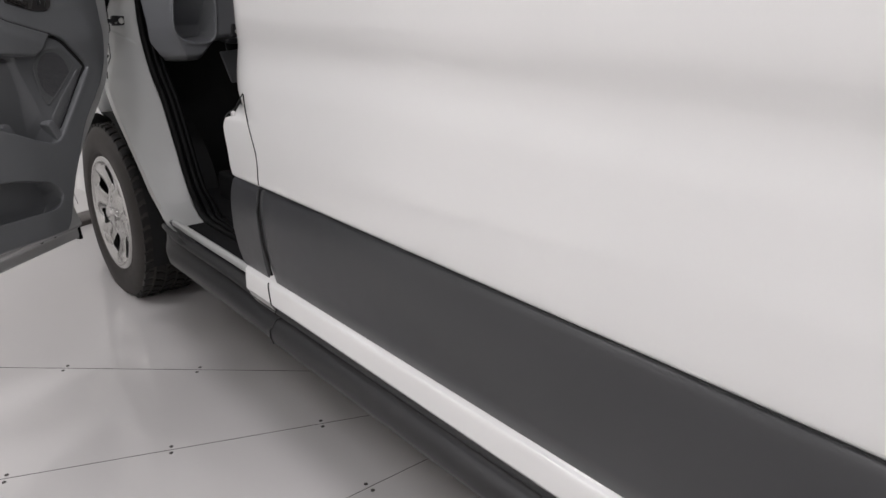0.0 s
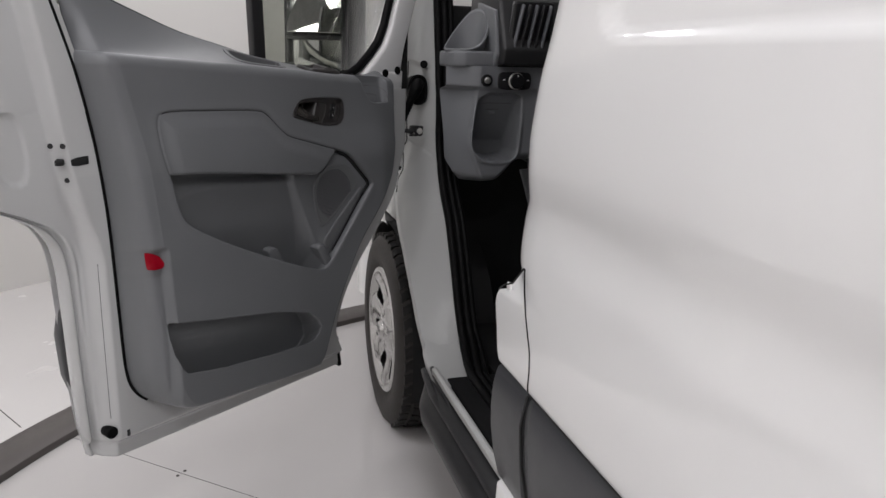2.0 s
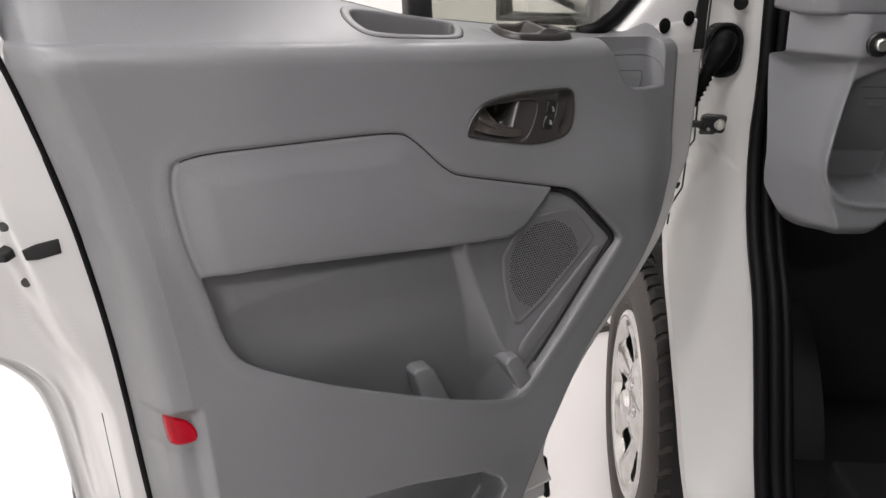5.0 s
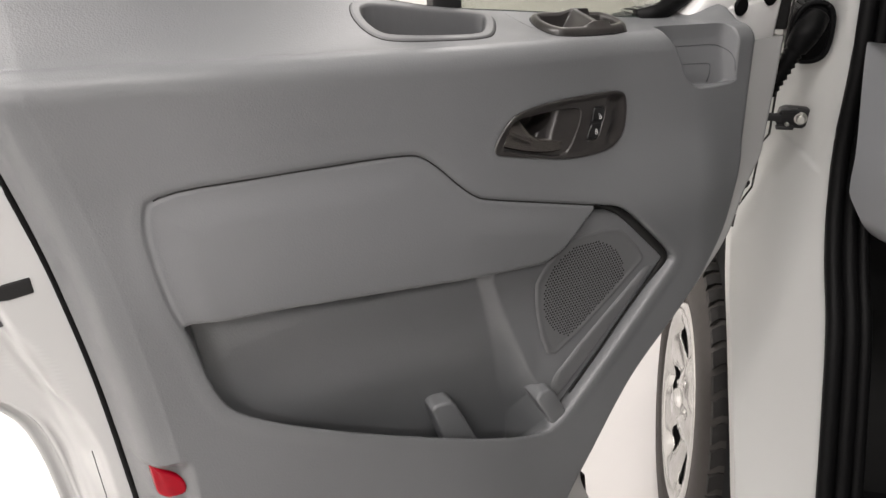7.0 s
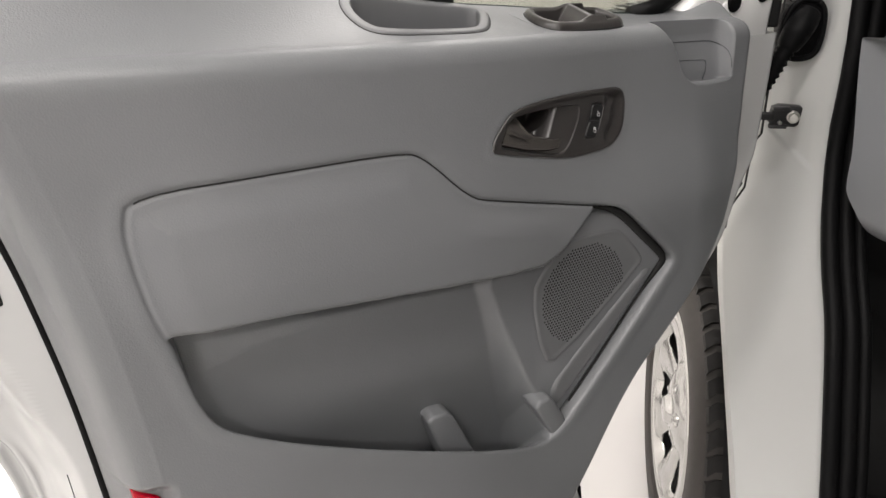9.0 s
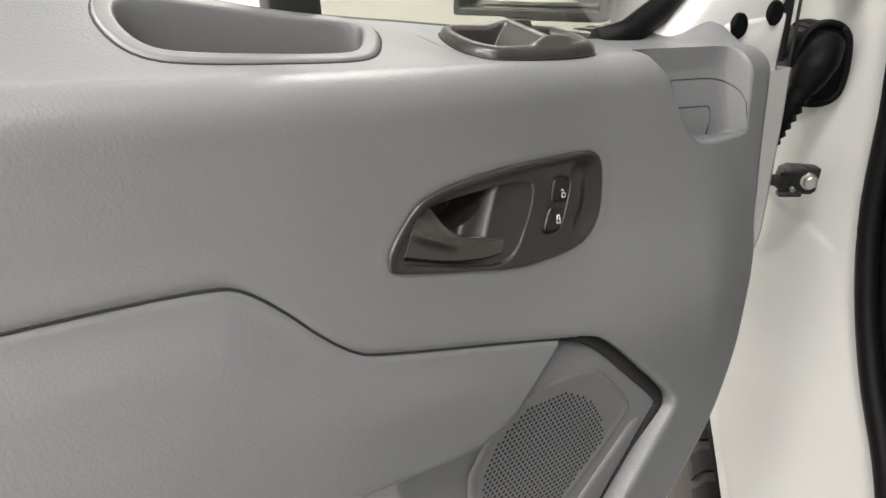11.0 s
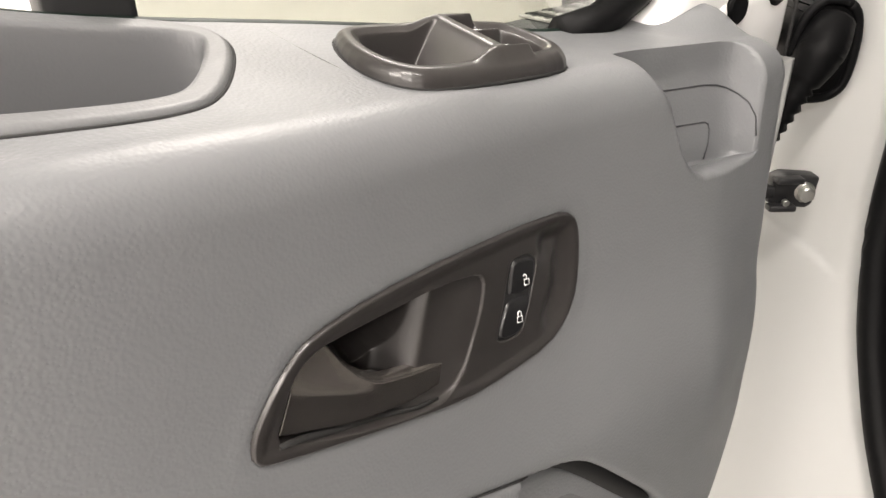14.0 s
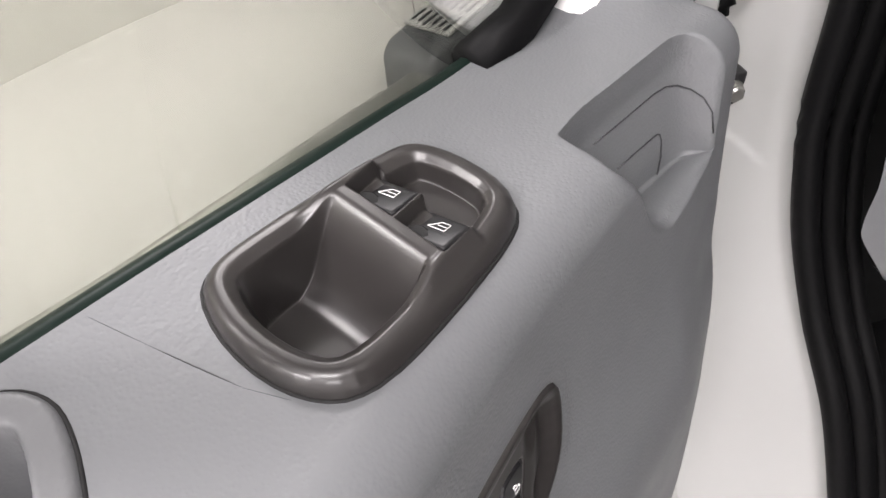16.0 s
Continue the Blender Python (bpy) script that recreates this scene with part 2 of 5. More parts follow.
# ---- the show floor, walls and ceiling ----
CX, CY = 1.25, -1.62
floor = part("floor", mesh("floor", [(-9, -9, 0), (9, -9, 0), (9, 9, 0), (-9, 9, 0)], [(0, 1, 2, 3)], False), FLOOR_OUT)
tagged(floor, "pale glossy showroom floor around the turntable", "floor", kind="structure")


def ring_slab(r0, r1, z0, z1, n=160):
    rows = []
    for r, z in ((r0, z0), (r0, z1 - 0.002), (r0 + 0.002, z1), (r1 - 0.002, z1), (r1, z1 - 0.002), (r1, z0)):
        rows.append([(CX + r * math.cos(2 * math.pi * k / n), CY + r * math.sin(2 * math.pi * k / n), z) for k in range(n)])
    return sheet("ring", rows, close_u=True)


plate = part("turntable_floor", mesh("plate", [(CX + 2.88 * math.cos(2 * math.pi * k / 160), CY + 2.88 * math.sin(2 * math.pi * k / 160), 0.004) for k in range(160)], [tuple(range(160))], False), FLOOR)
tagged(plate, "glossy light grey painted panel floor under the van", "floor", kind="structure")
edge = part("turntable_edge_strip", ring_slab(2.88, 3.04, 0.0, 0.03), RING)
tagged(edge, "dark brown raised strip round the turntable", "edge strip", kind="structure")


# round white wall of the show booth
RW = 4.64


def round_wall(name, a0, a1, mat, label):
    n = max(12, int(abs(a1 - a0) / 2))
    ang = [radians(a0 + (a1 - a0) * k / n) for k in range(n + 1)]
    prof = ((RW, 0.0), (RW, 3.62), (RW + 0.12, 3.62), (RW + 0.12, 0.0))
    return tagged(part(name, sheet("wall", [[(CX + r * math.cos(a), CY + r * math.sin(a), z) for a in ang] for r, z in prof]), mat), label, "wall", kind="structure")


round_wall("wall_front", 40, 205, WALL, "plain warm white curved showroom wall")
# added rear arc, kept dark so the light stays directional
round_wall("wall_rear", 205, 400, WALL_DIMMED, "plain curved showroom wall behind the view, darkened to cut bounced light")
ceiling = part("ceiling", box(0, -0.5, 3.66, 18, 18, 0.1, 0), CEIL)
tagged(ceiling, "plain dark grey showroom ceiling", "ceiling", kind="structure")


def ceiling_light(x, y, power, sx=1.2, sy=0.4, turn=0.0):
    t = thing("ceiling_light", pose(x, y, 3.6, 0, 0, turn), "white rectangular panel lamp on the ceiling", "ceiling light", "ceiling lights")
    part("housing", box(0, 0, -0.02, sx + 0.06, sy + 0.06, 0.03), LAMP_BODY, t)
    lamp = bpy.data.lights.new("panel_lamp", "AREA")
    lamp.shape, lamp.size, lamp.size_y, lamp.energy, lamp.color = "RECTANGLE", sx, sy, power * 0.5, (1.0, 0.96, 0.965)
    lo = new("panel_lamp", lamp)
    lo.matrix_world = pose(x, y, 3.55, 0, 0, turn)
    return t


for lx, ly, lp in ((-2.3, -2.6, 98), (-2.2, -0.4, 95), (-0.2, 1.7, 74), (-0.4, -1.7, 62), (-0.7, -4.4, 130), (3.6, 0.5, 10), (3.6, -4.0, 10)):
    ceiling_light(lx, ly, lp)

# ---- the van ----
van = thing("van", pose(0, 0, 0), "white panel van with a dark grey side moulding", "van")
ZS = [0.40, 0.43, 0.452, 0.459, 0.475, 0.50, 0.511, 0.516, 0.53, 0.70, 0.754, 0.762, 0.82, 0.90, 1.00, 1.07, 1.09, 1.14, 1.16, 1.22, 1.36, 1.60, 2.00, 2.40]
XS = [-0.02, -0.040, -0.050, -0.0545, -0.0545, -0.0535, -0.051, -0.042, -0.035, -0.035, -0.035, -0.052, -0.06, -0.064, -0.064, -0.060, -0.061, -0.073, -0.077, -0.08, -0.078, -0.07, -0.045, 0.02]


def side_x(z):
    return curve(z, ZS, XS)


def front_y(z):
    return curve(z, [0.40, 0.50, 0.54, 0.60, 0.75, 0.83, 0.885, 0.912, 0.925, 0.945, 0.985, 1.05, 1.10, 1.20, 1.25, 1.30, 1.35, 1.45, 1.7, 2.0, 2.4], [-1.33, -1.33, -1.30, -1.285, -1.305, -1.305, -1.30, -1.315, -1.345, -1.348, -1.325, -1.328, -1.336, -1.338, -1.346, -1.360, -1.382, -1.42, -1.52, -1.66, -1.85])


def reach(z):
    """How far the lower jamb stands forward of the upper one."""
    return curve(z, [0.40, 0.922, 0.945, 0.985, 1.05, 1.10, 1.17, 2.4], [0, 0, 0.100, 0.088, 0.090, 0.068, 0, 0])


zz = np.unique(np.r_[np.linspace(0.44, 0.53, 46), np.linspace(0.40, 1.45, 150), np.linspace(1.45, 2.4, 30)])
edge_off = np.array([0.0, 0.0, 0.0012, 0.003, 0.006, 0.010])
roll = np.linspace(0.018, 0.16, 20)
run = np.r_[edge_off, roll, 0.165 + (5.2 - 1.3) * np.linspace(0.004, 1, 150) ** 1.3]
Z, W = np.meshgrid(zz, run, indexing="ij")
Y = front_y(Z) + reach(Z) - W
X = side_x(Z)
stamp = sdf([(-1.72, 1.353), (-1.70, 1.355), (-1.68, 1.364), (-1.669, 1.38), (-1.664, 1.40), (-1.668, 1.45), (-1.75, 2.1), (-6.0, 2.1), (-6.0, 1.344)], Y, Z)
X = X + 0.012 * step(0.002, -0.012, stamp)
X = X + (0.074 + 0.028 * step(1.14, 1.28, Z) + 0.24 * reach(Z)) * step(0.915, 0.950, Z) * np.clip(1 - W / (0.15 + reach(Z)), 0, 1) ** 2
X = X + np.array([0.016, 0.004, 0.0015, 0.0004, 0, 0])[np.minimum(np.arange(len(run)), 5)][None, :]
side = part("side_panel", sheet("side", np.stack([X, Y, Z], 2)), PAINT, van, "glossy white pressed steel body side")
# shut line and hidden flap edge behind the door
shut_z = np.linspace(0.985, 0.768, 60)
shut_y = curve(shut_z, [0.765, 0.785, 0.815, 0.845, 0.88, 0.92, 0.955, 0.99], [-1.456, -1.463, -1.470, -1.472, -1.462, -1.447, -1.438, -1.434])
part("shut_line", tube([(side_x(z) - 0.0003, y, z) for y, z in zip(shut_y, shut_z)], 0.0016, 6), DARK, van)
part("shut_line", tube([(side_x(z) - 0.0005, -1.462 - (0.512 - z) * 0.26, z) for z in np.linspace(0.512, 0.41, 50)], 0.0022, 6), DARK, van)

part("shut_line", tube([(side_x(z) - 0.0005, y, z) for y, z in [(-1.318, 0.914), (-1.345, 0.93), (-1.385, 0.945), (-1.432, 0.985)]], 0.0016, 6), DARK, van)
part("flap_tab", box(-0.056, -1.350, 0.928, 0.006, 0.016, 0.014, 0.002), PAINT, van, "small white tab on the flap edge")
# dark moulding: a front piece on the flap and the long piece
mz = np.array([0.512, 0.520, 0.56, 0.62, 0.67, 0.70, 0.722, 0.742, 0.754, 0.760])
mx = np.array([-0.036, -0.042, -0.050, -0.057, -0.0605, -0.0610, -0.0595, -0.0560, -0.0520, -0.044])

part("shut_line", tube([(float(np.interp(z, mz, mx)) - 0.0005, y, z) for y, z in [(-1.450, 0.755), (-1.452, 0.70), (-1.46, 0.62), (-1.474, 0.535)]], 0.003, 6), DARK, van)


def moulding(y0f, y1):
    k = np.r_[0, 0.004, np.linspace(0.01, 1, 60)]
    Zm, K = np.meshgrid(mz, k, indexing="ij")
    y0 = np.interp(Zm, [0.51, 0.60, 0.76], y0f)
    Ym = y0 * (1 - K) + y1 * K
    Xm = np.interp(Zm, mz, mx) + np.where(K < 0.002, 0.02, 0) + np.where(K > 0.999, 0.02, 0)
    return sheet("moulding", np.stack([Xm, Ym, Zm], 2))


part("side_moulding", moulding([-1.478, -1.466, -1.452], -4.4), MOULD, van, "wide dark grey plastic moulding")
part("side_moulding", moulding([-1.31, -1.29, -1.308], -1.449), MOULD, van, "short dark grey moulding piece")
part("pinstripe_gap", tube([(-0.054, -1.46, 0.7645), (-0.054, -4.4, 0.7645)], 0.0013, 6), DARK, van)

# black sill trim under the rocker and along the door opening
yy = np.r_[-0.625, -0.632, -0.65, -0.68, np.linspace(-0.72, -1.488, 30)]
rows = []
for y in yy:
    k = step(-0.60, -0.78, y)
    drop = 0.008 * step(-1.18, -1.42, y)
    prof = [(0.06, 0.452), (-0.01, 0.455), (-0.036, 0.453), (-0.042, 0.448), (-0.042, 0.438), (-0.037, 0.433), (-0.026, 0.430), (-0.026, 0.423), (-0.042, 0.418), (-0.056, 0.409), (-0.066, 0.394), (-0.060, 0.362), (-0.022, 0.336), (0.02, 0.326), (0.10, 0.33)]
    rows.append([(0.02 + (px - 0.02) * (0.35 + 0.65 * k), y, 0.43 + (pz - 0.43) * (0.25 + 0.75 * k) - drop * (1 if pz > 0.38 else 0.2)) for px, pz in prof])
part("sill_trim", sheet("sill", rows), BLACK, van, "ribbed black plastic sill trim below the door opening")
part("sill_finger", tube([(-0.019, -0.626, 0.450), (-0.020, -0.634, 0.450), (-0.024, -0.68, 0.448), (-0.034, -0.80, 0.446), (-0.037, -0.90, 0.446)], [0.003, 0.0085, 0.010, 0.0095, 0.004], 12), BLACK, van)
part("sill_finger", tube([(0.0, -0.648, 0.464), (-0.001, -0.656, 0.464), (-0.004, -0.70, 0.461), (-0.010, -0.80, 0.456), (-0.014, -0.90, 0.450)], [0.003, 0.0075, 0.009, 0.0085, 0.004], 12), BLACK, van)
rows = []
for y in (-1.492, -1.5, -2.2, -3.2, -4.6):
    prof = [(0.06, 0.454), (-0.03, 0.454), (-0.048, 0.4515), (-0.052, 0.447), (-0.052, 0.437), (-0.047, 0.4325), (-0.034, 0.430), (-0.034, 0.423), (-0.050, 0.4185), (-0.062, 0.410), (-0.070, 0.396), (-0.072, 0.378), (-0.062, 0.356), (-0.022, 0.336), (0.02, 0.326), (0.10, 0.33)]
    rows.append([(px, y, pz) for px, pz in prof])
part("sill_trim", sheet("sill", rows), BLACK, van, "ribbed black plastic sill trim")
part("sill_joint", tube([(px - 0.001, -1.490 - 0.006 * (i_ % 2), pz) for i_, (px, pz) in enumerate(prof[2:13])], 0.0022, 6), DARK, van)
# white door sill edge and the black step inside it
# sill edge in the darkened white: its shade sits in the colour
part("sill_flange", prism([(-0.012, 0.462), (0.004, 0.462), (0.004, 0.482), (-0.004, 0.484), (-0.012, 0.478)], "y", -0.69, -1.345, 0.002), PAINT_SHADED, van, "thin white painted sill edge")
part("step_plate", box(0.097, -1.045, 0.456, 0.158, 0.62, 0.026, 0.010, 3), CARPET, van, "plain black step plate inside the sill")
# white foot where the pillar runs out into the sill
LZ = [0.44, 0.48, 0.53, 0.585, 0.64, 0.70, 0.79, 0.89, 0.95, 1.05, 1.3, 1.6]
LY = [-0.645, -0.585, -0.505, -0.445, -0.38, -0.31, -0.205, -0.14, -0.12, -0.11, -0.10, -0.02]
LX = [0.0, 0.0, 0.0, 0.0, 0.0, 0.0, 0.0, 0.0, 0.01, 0.02, 0.02, 0.06]
RZ = [0.42, 0.49, 0.553, 0.605, 0.664, 0.735, 0.84, 0.915, 1.0, 1.1, 1.19, 1.29, 1.6]
RY = [-0.632, -0.585, -0.548, -0.516, -0.487, -0.450, -0.390, -0.325, -0.276, -0.248, -0.244, -0.226, -0.16]
foot = [(-0.010, 0.560), (-0.003, 0.530), (0.004, 0.508), (0.016, 0.488), (0.040, 0.473), (0.080, 0.466), (0.180, 0.464)]
fx = np.array([-0.012, -0.011, -0.006, 0.002, 0.03, 0.06, 0.10])
FX = np.repeat(fx[None, :], len(foot), 0)
FX[:3] = np.maximum(FX[:3], 0.003)
FZ = np.array([[z - e * step(0.50, 0.47, np.array(z)) for e in (0.022, 0.010, 0.003, 0, 0, 0, 0)] for _, z in foot])
FY = np.array([[curve(np.array(z), LZ, LY) + (curve(np.array(z), RZ, RY) - curve(np.array(z), LZ, LY)) * np.clip(x / 0.115, 0, 1) - off for x in fx] for off, z in foot])
# foot takes the pillar's darkened white, shade included in the colour
part("pillar_foot", sheet("foot", np.stack([FX, FY, FZ], 2)), PAINT_SHADED, van, "white painted foot of the pillar on the sill")

# A-pillar: from the wheel-arch flange to the rubber seal
za = np.linspace(0.455, 1.6, 260)
ka = np.r_[-0.12, -0.04, np.linspace(0, 1, 60), 1.1]
Z, K = np.meshgrid(za, ka, indexing="ij")
lx, ly, ry = curve(Z, LZ, LX), curve(Z, LZ, LY), curve(Z, RZ, RY)
K1 = np.clip(K, 0, 1)
bulge = 0.007 * np.sin(np.pi * K1) * step(1.15, 0.7, Z)
X = lx + (0.115 - lx) * K1 - bulge * 0.8
Y = ly + (ry - ly) * K1 - bulge
well = sdf(rounded([(0.00, 1.175), (0.060, 1.168), (0.086, 1.195), (0.092, 1.26), (0.080, 1.31), (0.0, 1.33)], 2), X, Z)
Y = Y + 0.018 * step(0.008, -0.008, well)
along = (Z - 1.07) + 0.8 * (X - 0.036)
Y = Y + 0.008 * step(-0.004, 0.004, along) * step(1.17, 1.09, Z) * step(0.104, 0.092, X)
Y = Y + np.where(K < -0.1, 0.05, np.where(K < 0, 0.006, 0)) + np.where(K > 1, 0.06, 0)
part("a_pillar", sheet("pillar", np.stack([X, Y, Z], 2)), PAINT_SHADED, van, "glossy white painted door pillar")
# rubber seal in two beads
for off, r in ((0.012, 0.013), (0.034, 0.012), (0.052, 0.009)):
    zs_ = np.linspace(1.6, 0.54, 60)
    bend = [(0.095 + off, -0.612 - off, 0.502), (0.086 + off, -0.665 - off, 0.482), (0.076 + off, -0.75, 0.474), (0.074 + off, -0.90, 0.471), (0.074 + off, -1.33, 0.471)]
    part("door_seal", tube([(0.10 + off, float(curve(z, RZ, RY)) - 0.012 - off * 0.25, z) for z in zs_] + bend, r, 10), RUBBER, van, "black rubber door seal")
# check strap bracket
bracket = part("check_strap_bracket", prism([(0.022, 1.092), (0.030, 1.086), (0.062, 1.084), (0.068, 1.088), (0.070, 1.116), (0.062, 1.117), (0.036, 1.119), (0.026, 1.115)], "y", -0.222, -0.204, 0.003, 2), BLACK, van, "black steel check strap bracket")
part("bracket_lug", box(0.036, -0.228, 1.116, 0.026, 0.012, 0.006, 0.002), BLACK, bracket)
part("bracket_lug", box(0.034, -0.228, 1.088, 0.026, 0.012, 0.006, 0.002), BLACK, bracket)
part("strap_pin", disc((0.036, -0.231, 1.094), (0, -1, 0), 0.0032, 0.006, 12, 0.0006), STEEL, bracket, "bright pin end")
part("bracket_bolt", disc((0.0565, -0.227, 1.101), (-0.2, -1, 0), 0.0078, 0.010, 6), STEEL, bracket, "zinc bolt")
part("bolt_washer", disc((0.0565, -0.2225, 1.101), (-0.2, -1, 0), 0.0105, 0.003, 20), STEEL, bracket)
part("check_strap", box(-0.01, -0.214, 1.101, 0.08, 0.008, 0.013, 0.003, rot=(0, 0, -8)), BLACK, van)
part("plug", disc((0.072, -0.200, 1.311), (-0.35, -1, 0), 0.012, 0.012, 24), RUBBER, van, "round black rubber plug")
# grommet and corrugated cable boot
GRO = rounded([(0.060, 1.276), (0.079, 1.262), (0.081, 1.212), (0.073, 1.190), (0.042, 1.186), (0.028, 1.200), (0.022, 1.24), (0.034, 1.272)], 2)
grommet = part("grommet", prism([(a, b) for a, b in GRO], "y", -0.206, -0.15, 0.004, 2), RUBBER, van, "black rubber cable grommet")
part("grommet_rim", tube([(a, -0.206, b) for a, b in np.vstack([even(GRO, 50), even(GRO, 50)[:1]])], 0.0045, 8), RUBBER, grommet)
boot = [(0.056, -0.205, 1.255), (0.040, -0.222, 1.232), (0.022, -0.222, 1.192), (0.002, -0.212, 1.135)]
pts, rad = [], []
for i in range(37):
    k = i / 36 * 3
    a, b = boot[min(int(k), 2)], boot[min(int(k), 2) + 1]
    f = k - min(int(k), 2)
    pts.append([a[j] + (b[j] - a[j]) * f for j in range(3)])
    rad.append((0.0185 if i % 2 or i < 20 else 0.0150) - 0.005 * i / 36 + 0.004 * math.sin(math.pi * min(i, 20) / 20))
part("cable_boot", tube(pts, rad, 14), RUBBER, grommet, "corrugated black cable boot")
part("door_gap", tube([(0.020, -0.203, 1.32), (0.018, -0.203, 1.146), (0.020, -0.203, 1.068), (0.005, -0.204, 1.045), (0.009, -0.204, 1.022), (0.008, -0.204, 0.975), (-0.010, -0.204, 0.938), (-0.012, -0.204, 0.90)], 0.0018, 6), DARK, van, "thin dark gap between pillar and door")
part("hinge_leaf", prism([(-0.022, 0.984), (0.002, 0.985), (0.007, 1.02), (0.003, 1.043), (-0.022, 1.04)], "y", -0.206, -0.16, 0.003, 2), PAINT, van, "white painted hinge leaf")
part("hinge_pin", prism([(-0.022, 0.972), (0.0, 0.972), (0.005, 0.9835), (-0.022, 0.983)], "y", -0.2065, -0.17, 0.003, 2), BLACK, van, "black hinge bush")
part("hinge_leaf", prism([(-0.025, 0.92), (-0.010, 0.921), (-0.003, 0.960), (-0.022, 0.962)], "y", -0.206, -0.16, 0.003, 2), PAINT, van, "white painted hinge leaf")
part("gap_strip", box(0.012, -0.175, 1.34, 0.02, 0.02, 0.22, 0.004), DARK, van, "dark gap beside the pillar")

# rear body, roof, floor and far side: they keep the cab dark
part("roof", box(0.98, -2.4, 2.42, 1.95, 5.6, 0.06, 0.02), PAINT, van)
part("far_side", box(2.02, -2.2, 1.4, 0.06, 5.9, 2.0, 0.02), PAINT, van)
part("bulkhead", box(0.98, -2.1, 1.4, 1.95, 0.03, 2.0, 0), BLACK, van)
part("rear_doors", box(0.98, -5.2, 1.4, 2.0, 0.06, 2.05, 0.02), PAINT, van)
part("underbody", box(0.98, -2.6, 0.42, 1.84, 5.2, 0.06, 0.01), BLACK, van)
part("firewall", box(1.05, -0.12, 0.95, 1.75, 0.04, 1.1, 0.01), DARK, van)
part("cab_floor", box(1.05, -1.1, 0.46, 1.78, 2.0, 0.03, 0.005), CARPET, van, "black rubber cab mat")
part("bonnet", box(1.0, 0.42, 1.12, 1.85, 1.1, 0.06, 0.02, rot=(-10, 0, 0)), PAINT, van)
# plain nose boxes, added to block front light from the floor underneath
part("front_bumper", box(1.04, 0.72, 0.42, 1.84, 0.50, 0.42, 0.06, 3), BLACK, van, "plain black front bumper")
part("front_end", box(1.04, 0.70, 0.86, 1.84, 0.46, 0.44, 0.06, 3), PAINT, van)
part("wheel_arch_liner", sheet("liner", [[(x, 0.015 + 0.40 * math.cos(a), 0.345 + 0.40 * math.sin(a)) for a in np.linspace(-0.1, math.pi + 0.35, 24)] for x in (0.012, 0.30)]), DARK, van)
part("arch_inner", box(0.30, 0.16, 0.5, 0.02, 0.50, 0.5, 0), DARK, van)
part("front_wing", sheet("wing", [[(0.0 - 0.05 * math.sin(k * math.pi) * 0.4, 0.015 + r * math.cos(a), 0.345 + r * math.sin(a)) for a in np.linspace(0.0, 1.7, 24)] for k, r in ((0, 0.40), (0.3, 0.43), (0.6, 0.5), (1.0, 0.62))]), PAINT, van)

# ---- front wheel ----
WZ, WY = 0.338, 0.015
wheel = thing("front_wheel", pose(0, WY, WZ), "silver steel-look wheel with a black all-season tyre on the floor", "wheel")
prof = [(0.03, 0.225), (-0.006, 0.236), (-0.016, 0.25), (-0.022, 0.275), (-0.023, 0.310), (-0.017, 0.338), (-0.002, 0.355), (0.015, 0.360), (0.10, 0.362), (0.18, 0.360), (0.205, 0.35), (0.215, 0.29), (0.20, 0.235)]
rows = []
for px, pr in prof:
    rows.append([(px, pr * math.cos(2 * math.pi * k / 96), max(-WZ + 0.004, pr * math.sin(2 * math.pi * k / 96))) for k in range(96)])
tyre = part("tyre", sheet("tyre", rows, close_u=True), TYRE, wheel, "black tyre with blocked tread")
tread = {}
for px, w, sk in ((0.010, 0.034, 0.32), (0.055, 0.038, -0.42), (0.10, 0.036, 0.42), (0.146, 0.038, -0.42), (0.19, 0.034, 0.32)):
    tread[px] = bpy.data.meshes.new("tread_block")
    b = bmesh.new()
    zig = [(-0.5, -0.42), (0.0, -0.30), (0.5, -0.42), (0.5, 0.30), (0.08, 0.44), (-0.5, 0.34)]
    lo = [b.verts.new((u_ * w, v_ * 0.045 + u_ * w * math.tan(sk), -0.009)) for u_, v_ in zig]
    hi = [b.verts.new((u_ * w * 0.92, v_ * 0.042 + u_ * w * math.tan(sk), 0.004)) for u_, v_ in zig]
    b.faces.new(hi)
    for i in range(6):
        b.faces.new((lo[i], lo[(i + 1) % 6], hi[(i + 1) % 6], hi[i]))
    bmesh.ops.recalc_face_normals(b, faces=b.faces[:])
    b.to_mesh(tread[px])
    b.free()
    tread[px].materials.append(TREAD)
for k in range(48):
    for n_, px in enumerate(tread):
        a = 2 * math.pi * (k + 0.37 * n_) / 48
        r = float(np.interp(px, [0.0, 0.02, 0.18, 0.205], [0.357, 0.363, 0.363, 0.356]))
        if r * math.sin(a) < -0.330:
            continue
        block = new("tread_block", tread[px])
        block.parent = tyre
        block.matrix_local = Matrix.Translation((px, r * math.cos(a), r * math.sin(a))) @ Euler((a - math.pi / 2, 0, 0)).to_matrix().to_4x4()
for rr in (0.252, 0.262, 0.306):
    xx = float(np.interp(rr, [0.236, 0.25, 0.275, 0.30, 0.322], [-0.006, -0.016, -0.022, -0.020, -0.010]))
    part("sidewall_ring", sheet("ring", [[(xx - 0.0012 * math.sin(q_) , (rr + 0.0016 * math.cos(q_)) * math.cos(2 * math.pi * k / 96), max(-WZ + 0.006, (rr + 0.0016 * math.cos(q_)) * math.sin(2 * math.pi * k / 96))) for k in range(96)] for q_ in np.linspace(0, math.pi, 6)], close_u=True), TYRE, tyre)
